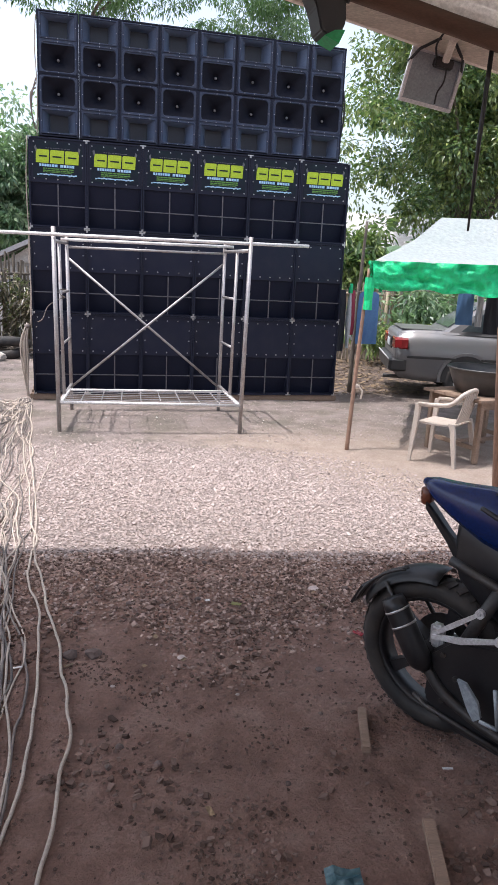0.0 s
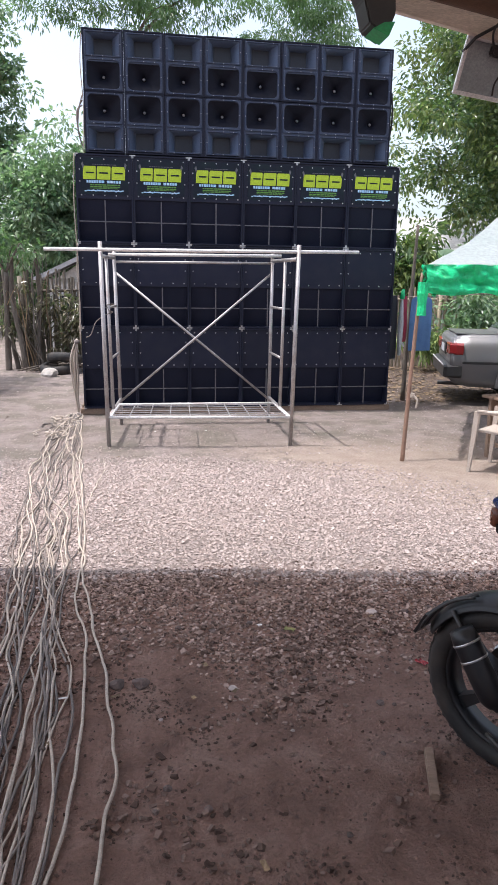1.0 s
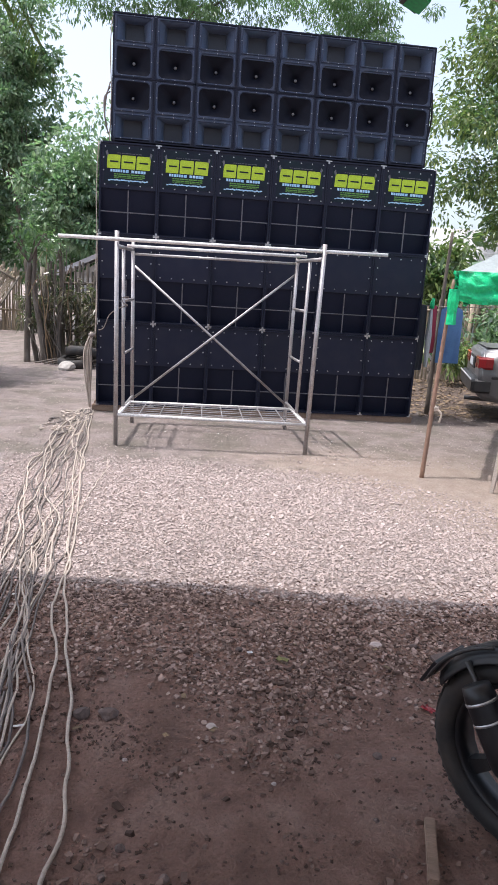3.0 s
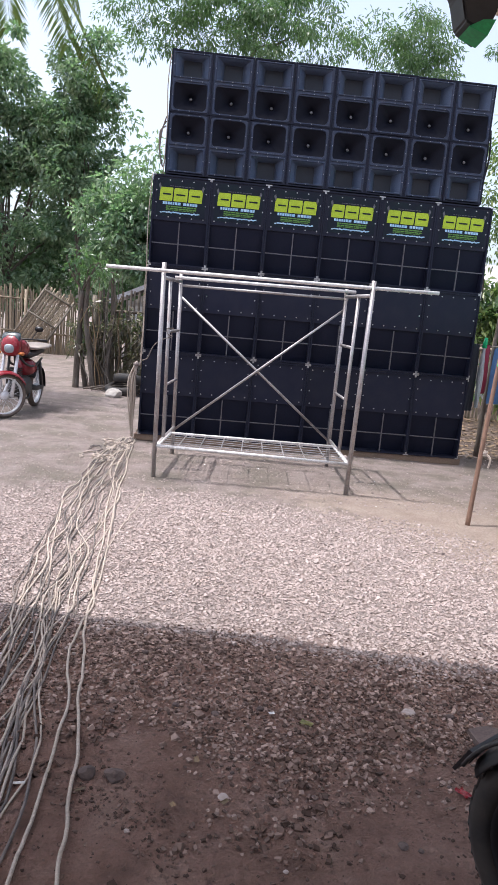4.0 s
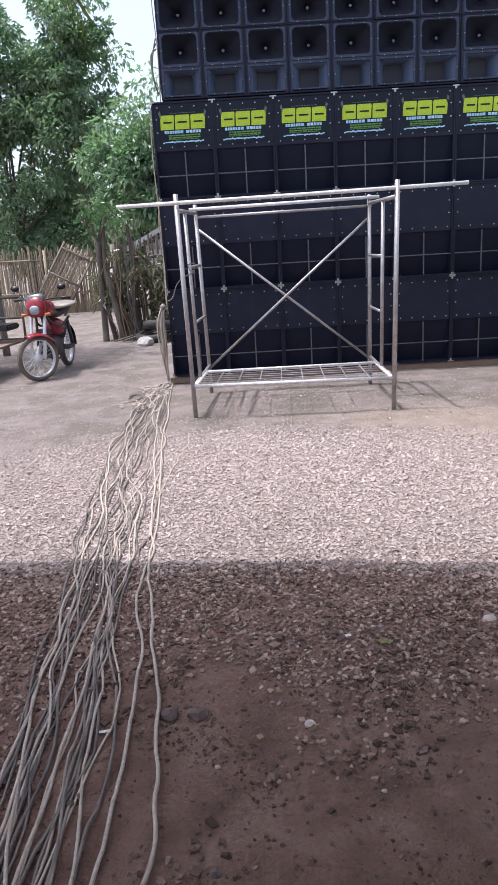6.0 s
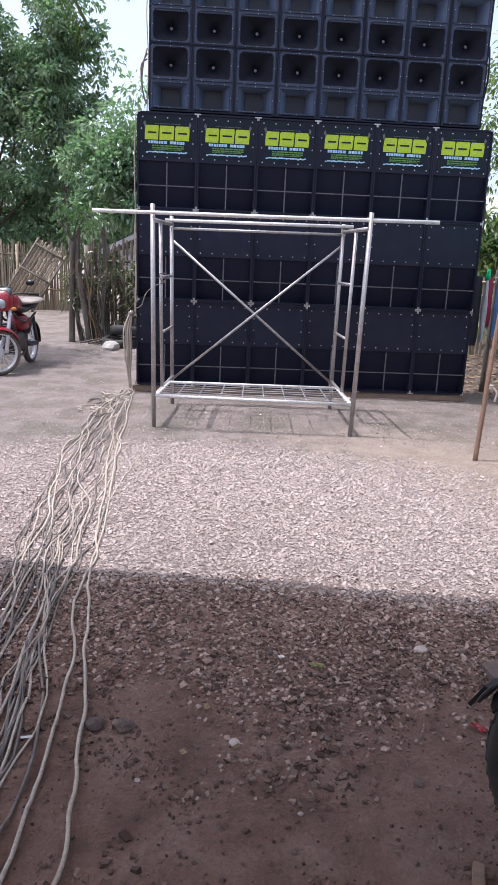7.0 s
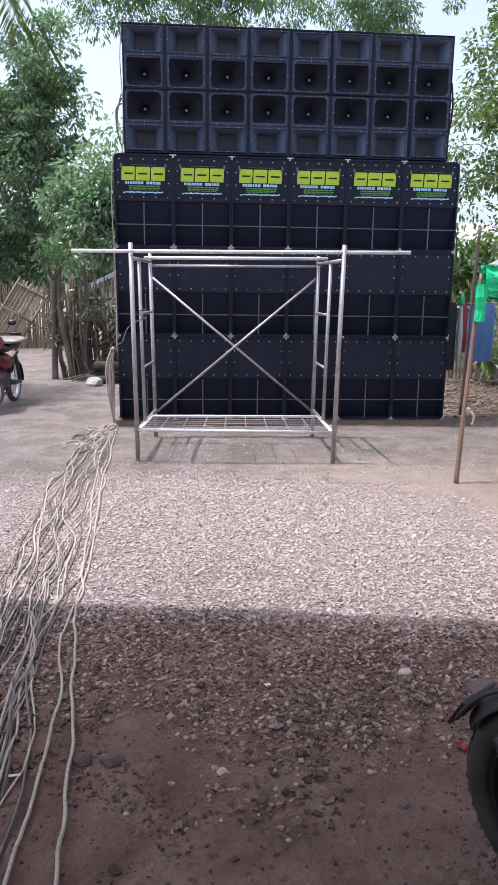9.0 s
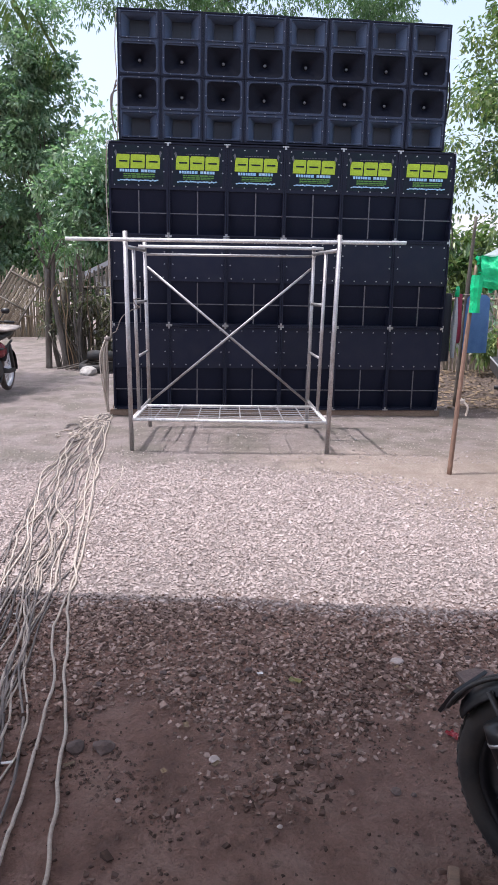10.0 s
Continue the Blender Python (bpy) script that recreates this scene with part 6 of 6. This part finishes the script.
# ---------------------------------------------------------------- chair, table and basin
def plastic_chair(m):
    top = empty("plastic_chair", m, "dusty cream plastic armchair standing on the earth", "chair")
    bm = B()
    loft(bm, [[(x, y, z) for x, z in ((-0.20, 0.40), (-0.19, 0.385), (0.0, 0.375), (0.19, 0.375), (0.21, 0.36), (0.21, 0.372), (0.19, 0.392), (0.0, 0.390), (-0.19, 0.40))] for y in (-0.20, -0.1, 0.0, 0.1, 0.20)])
    part("seat", bm, MONO, top, smooth=False)
    for k in range(7):
        y = -0.135 + 0.045 * k
        part("back_slat", loft(B(), [[(x - 0.006, y - 0.016, z), (x + 0.006, y - 0.016, z), (x + 0.006, y + 0.016, z), (x - 0.006, y + 0.016, z)] for x, z in ((-0.185, 0.41), (-0.225, 0.55), (-0.255, 0.70))]), MONO, top)
    rim = curve_pts([(0.16, -0.235, 0.565), (0.0, -0.245, 0.575), (-0.15, -0.235, 0.60), (-0.235, -0.17, 0.69), (-0.265, 0.0, 0.725), (-0.235, 0.17, 0.69), (-0.15, 0.235, 0.60), (0.0, 0.245, 0.575), (0.16, 0.235, 0.565)], 5)
    part("back_rim", tube(B(), rim, 0.021, 8), MONO, top, smooth=True)
    for sy in (-1, 1):
        for x0, x1, zt in ((0.18, 0.22, 0.565), (-0.17, -0.25, 0.42)):
            bm = loft(B(), [[(x + dx * s, sy * (y + dy * s), z) for dx, dy in ((-0.025, -0.02), (0.025, -0.02), (0.025, 0.02), (-0.025, 0.02))] for x, y, z, s in ((x0, 0.225, zt, 1.0), (x0 + (x1 - x0) * 0.3, 0.225, 0.36, 0.95), (x1, 0.24, 0.0, 0.6))])
            part("leg", bm, MONO, top)
        part("armrest", box(B(), (0.03, sy * 0.24, 0.575), (0.30, 0.05, 0.018), 0.007), MONO, top)
    return top


plastic_chair(pose(3.66, 6.0, 0, 0, 0, 128) @ Matrix.Diagonal((0.92, 0.92, 0.95, 1)))


def table():
    top = empty("wooden_table", pose(4.22, 6.26, 0, 0, 0, 12), "low old wooden table with a stretcher between its legs", "table")
    for k in range(5):
        part("board", box(B(), (0, -0.32 + 0.16 * k, 0.585), (0.86, 0.155, 0.028), 0.004), TABLEW, top)
    for x in (-0.36, 0.36):
        for y in (-0.33, 0.33):
            part("leg", box(B(), (x, y, 0.285), (0.05, 0.05, 0.57), 0.006), TABLEW, top)
        part("stretcher", box(B(), (x, 0, 0.14), (0.03, 0.62, 0.04), 0.004), TABLEW, top)
    for y in (-0.33, 0.33):
        part("apron", box(B(), (0, y, 0.535), (0.68, 0.025, 0.07), 0.004), TABLEW, top)
    part("stretcher", box(B(), (0, 0, 0.14), (0.70, 0.03, 0.035), 0.004), TABLEW, top)
    return top


table()
bm = lathe(B(), [(0.001, 0.605), (0.30, 0.605), (0.36, 0.75), (0.385, 0.82), (0.40, 0.825), (0.40, 0.84), (0.375, 0.838), (0.35, 0.75), (0.29, 0.62), (0.001, 0.62)], Matrix.Translation((4.24, 6.26, 0)), 40)
tagged(part("basin", bm, BASIN, smooth=True), "large dark grey plastic wash basin on the table", "basin")

# ---------------------------------------------------------------- lamps under the roof edge
def flood_lamp():
    top = empty("flood_lamp", pose(2.211, 3.952, 2.607, 12, 9, -6) @ Matrix.Scale(0.886, 4), "square grey flood lamp hung below the roof edge", "lamp")
    part("housing", box(B(), (0, 0.03, 0), (0.31, 0.05, 0.28), 0.014), FLOODBACK, top)
    bm = B()
    for c, s in (((0, -0.002, 0.135), (0.33, 0.03, 0.02)), ((0, -0.002, -0.135), (0.33, 0.03, 0.02)), ((-0.155, -0.002, 0), (0.02, 0.03, 0.25)), ((0.155, -0.002, 0), (0.02, 0.03, 0.25))):
        box(bm, c, s, 0.004)
    part("rim", bm, SILVER, top, "bright metal rim")
    part("glass", box(B(), (0, 0.062, 0), (0.28, 0.006, 0.25), 0.002), CLEARLENS, top)
    part("wire_box", box(B(), (0.03, -0.03, 0.09), (0.11, 0.06, 0.055), 0.008), BLACKP, top)
    for sx in (-1, 1):
        part("bracket_arm", tube(B(), [(sx * 0.165, 0.0, 0.06), (sx * 0.13, -0.05, 0.13), (sx * 0.04, -0.09, 0.2)], 0.009, 7), BLACKP, top)
    part("hanger", tube(B(), [(0.03, -0.06, 0.10), (0.02, -0.12, 0.2), (0.05, -0.18, 0.27)], 0.022, 9), FASCIA, top, "pale wooden hanger", smooth=True)
    part("lead", tube(B(), curve_pts([(0.05, -0.05, 0.08), (0.06, -0.045, 0.0), (0.045, -0.03, -0.06), (0.05, -0.03, -0.12)], 5), 0.005, 6), BLACKP, top)
    part("lead", tube(B(), curve_pts([(-0.02, -0.05, 0.10), (-0.06, -0.10, 0.16), (-0.05, -0.14, 0.22)], 5), 0.006, 6), BLACKP, top)
    return top


flood_lamp()


def spot_lamp():
    top = empty("spot_lamp", pose(1.527, 3.74, 2.765, 0, 10, 0) @ Matrix.Scale(0.886, 4), "black stage spot lamp with a green filter, hung up", "lamp")
    bm = prism(B(), [(-0.12, 0.09), (0.09, 0.10), (0.12, -0.02), (0.10, -0.13), (0.0, -0.10), (-0.05, 0.0)], -0.07, 0.09)
    bmesh.ops.bevel(bm, geom=list(bm.edges), offset=0.008, segments=2, affect="EDGES")
    part("housing", bm, BLACKP, top)
    part("filter", loft(B(), [[(0.02, -0.078, -0.12), (0.105, -0.078, -0.135), (0.122, -0.078, -0.065), (0.07, -0.078, -0.08)], [(0.02, 0.06, -0.12), (0.105, 0.06, -0.135), (0.122, 0.06, -0.065), (0.07, 0.06, -0.08)]]), GREENGEL, top, "green filter sheet")
    part("yoke", tube(B(), [(0.0, -0.075, 0.06), (0.02, -0.085, 0.18), (0.05, -0.16, 0.30)], 0.013, 8), BLACKP, top)
    part("yoke", tube(B(), [(0.10, -0.075, 0.06), (0.11, -0.085, 0.18), (0.09, -0.16, 0.29)], 0.013, 8), BLACKP, top)
    return top


spot_lamp()
bm = tube(B(), [(2.38, 3.68, 2.74), (2.389, 3.722, 2.306), (2.403, 3.757, 1.858)], [0.012, 0.012, 0.006], 8)
tagged(part("hanging_rod", bm, BLACKP, smooth=True), "thin black rod hanging from the roof edge", "rod")


# ---------------------------------------------------------------- scraps on the ground
def stone(x, y, s, mat, label, seed, flat=0.6, name="stone"):
    bm = B()
    bmesh.ops.create_icosphere(bm, subdivisions=2, radius=s)
    for v in bm.verts:
        v.co += v.co.normalized() * s * 0.45 * noise.noise(v.co / s * 0.9 + Vector((seed, 0, 0)))
        v.co.z *= flat
    ob = part(name, bm, mat)
    ob.matrix_basis = pose(x, y, ground_height(x, y) + s * flat * 0.45, 0, 0, seed * 40)
    return tagged(ob, label, "stone", "loose stones in the yard")


stone(0.385, 3.03, 0.032, DARKSTONE, "dark broken lump of stone on reddish earth", 1)
stone(0.475, 3.02, 0.034, DARKSTONE, "dark broken lump of stone on reddish earth", 2)
stone(0.835, 2.955, 0.018, GRAVEL, "small pale chip lying on the earth", 3, 0.4)
stone(1.61, 3.53, 0.028, GRAVEL, "small pale flat stone on the earth", 4, 0.35)
stone(-0.95, 12.85, 0.14, CONC, "pale rough rock by the old tyres", 6, 0.7)
stone(2.35, 9.0, 0.035, GRAVEL, "white pebble near the speaker stack", 7, 0.6)
stone(2.2, 8.98, 0.022, GRAVEL, "white pebble near the speaker stack", 8, 0.6)
rs = random.Random(8)
for k in range(44):
    x, y = rs.uniform(-0.4, 2.0), rs.uniform(2.1, 4.0)
    stone(x, y, rs.uniform(0.007, 0.018), DARKSTONE if k % 11 else GRAVEL, "small dark stone on reddish earth" if k % 11 else "small pale stone on reddish earth", 20 + k, rs.uniform(0.4, 0.8))
slab = B()
prism(slab, [(-0.07, -0.05), (0.06, -0.06), (0.09, 0.02), (0.03, 0.06), (-0.06, 0.05)], 0, 0.03)
ob = part("stone_slab", slab, DARKSTONE)
ob.matrix_basis = pose(1.88, 3.36, 0.022, -90, 0, 12)
tagged(ob, "flat broken grey slab lying on the earth", "stone")


def plank(x0, y0, x1, y1, w, h, label):
    d = Vector((x1 - x0, y1 - y0, 0))
    ob = part("wood_offcut", box(B(), (0, 0, 0), (d.length, w, h), 0.003), PLANK)
    ob.matrix_basis = pose((x0 + x1) / 2, (y0 + y1) / 2, h / 2 + 0.008, 0, 0, math.degrees(math.atan2(d.y, d.x)))
    return tagged(ob, label, "wood", "wood offcuts")


plank(1.446, 2.459, 1.372, 2.235, 0.030, 0.024, "short weathered wooden stick on reddish earth")
plank(1.43, 1.90, 1.33, 1.58, 0.036, 0.024, "weathered wooden stick on reddish earth")


def scrap(x, y, w, l, mat, label, seed, name="litter", category="litter"):
    """A thin crumpled scrap."""
    n = 4
    verts, faces = [], []
    for j in range(n + 1):
        for i in range(n + 1):
            u, v = (i / n - 0.5) * w, (j / n - 0.5) * l
            verts.append((u, v, 0.008 + 0.25 * w * (0.5 + noise.noise(Vector((u / w * 2.2, v / l * 2.2, seed))))))
    for j in range(n):
        for i in range(n):
            k = j * (n + 1) + i
            faces.append((k, k + 1, k + n + 2, k + n + 1))
    ob = raw(name, verts, faces, mat)
    ob.matrix_basis = pose(x, y, ground_height(x, y), 0, 0, seed * 57)
    return tagged(ob, label, category)


def litter_place(rng):
    return rng.uniform(3.9, 9.5), rng.uniform(9.6, 14.0)


def leaf_litter():
    rng = np.random.default_rng(19)
    verts, faces = [], []
    for _ in range(2600):
        x, y = litter_place(rng)
        a, s, w = rng.uniform(0, 6.3), rng.uniform(0.05, 0.12), rng.uniform(0.015, 0.035)
        d, e = np.array([math.cos(a), math.sin(a), 0]), np.array([-math.sin(a), math.cos(a), 0])
        p = np.array([x, y, ground_height(x, y) + 0.01])
        up = np.array([0, 0, 1.0])
        b = len(verts)
        verts += [tuple(p), tuple(p + d * s / 2 + e * w + up * rng.uniform(0, 0.02)), tuple(p + d * s + up * rng.uniform(0, 0.02)), tuple(p + d * s / 2 - e * w + up * rng.uniform(0, 0.02))]
        faces += [(b, b + 1, b + 2), (b, b + 2, b + 3)]
    return tagged(raw("leaf_litter", verts, faces, DRY), "brown fallen leaves littering the ground by the fence", "leaves", kind="stuff")


leaf_litter()
scrap(1.168, 3.397, 0.03, 0.05, LEAF_D, "single fallen yellow leaf on the earth", 1, "fallen_leaf", "leaf")
scrap(1.66, 3.02, 0.05, 0.035, REDPAINT, "crumpled red plastic scrap by the motorcycle", 2)
scrap(1.11, 1.76, 0.10, 0.06, TEALP, "crumpled dark teal packet on the earth", 3)
scrap(2.03, 2.95, 0.20, 0.16, CLOTHW, "crumpled pale plastic bag beside the motorcycle", 4)
rs = random.Random(12)
for k in range(40):
    x, y = (rs.uniform(-0.2, 2.4), rs.uniform(2.0, 4.2)) if k < 18 else (rs.uniform(-2.5, 4.2), rs.uniform(6.2, 9.0))
    scrap(x, y, rs.uniform(0.010, 0.02), rs.uniform(0.02, 0.04), DRY if k % 3 else GALVW, "small dry fallen leaf on the ground" if k % 3 else "small pale paper scrap on the ground", 5 + k, "fallen_leaf" if k % 3 else "litter", "leaf" if k % 3 else "litter")


def old_tyre(m, label):
    bm = lathe(B(), [(0.19, -0.07), (0.25, -0.085), (0.30, -0.06), (0.31, 0), (0.30, 0.06), (0.25, 0.085), (0.19, 0.07), (0.21, 0.0)], None, 30, True)
    ob = part("old_tyre", bm, RUBBER, smooth=True)
    ob.matrix_basis = m
    return tagged(ob, label, "tyre", "old tyres at the gateway")


old_tyre(pose(-0.85, 13.35, 0.09, 8, -4, 0), "worn old tyre lying on the ground")
old_tyre(pose(-0.72, 13.42, 0.25, -6, 10, 40), "worn old tyre stacked on another")
for k in range(9):
    a = rs.uniform(-0.5, 0.5)
    x, y = -1.2 + 0.16 * k, 13.3 + rs.uniform(-0.1, 0.25)
    bm = tube(B(), curve_pts([(x - 0.35, y, 0.03), (x, y + 0.05 * a, 0.10 + 0.1 * rs.random()), (x + 0.45, y + 0.1, 0.05 + 0.25 * rs.random())], 4), 0.014, 6)
    tagged(part("dry_branch", bm, BARK, smooth=True), "dry grey branch heaped by the fence", "branch", "branches heaped by the fence")
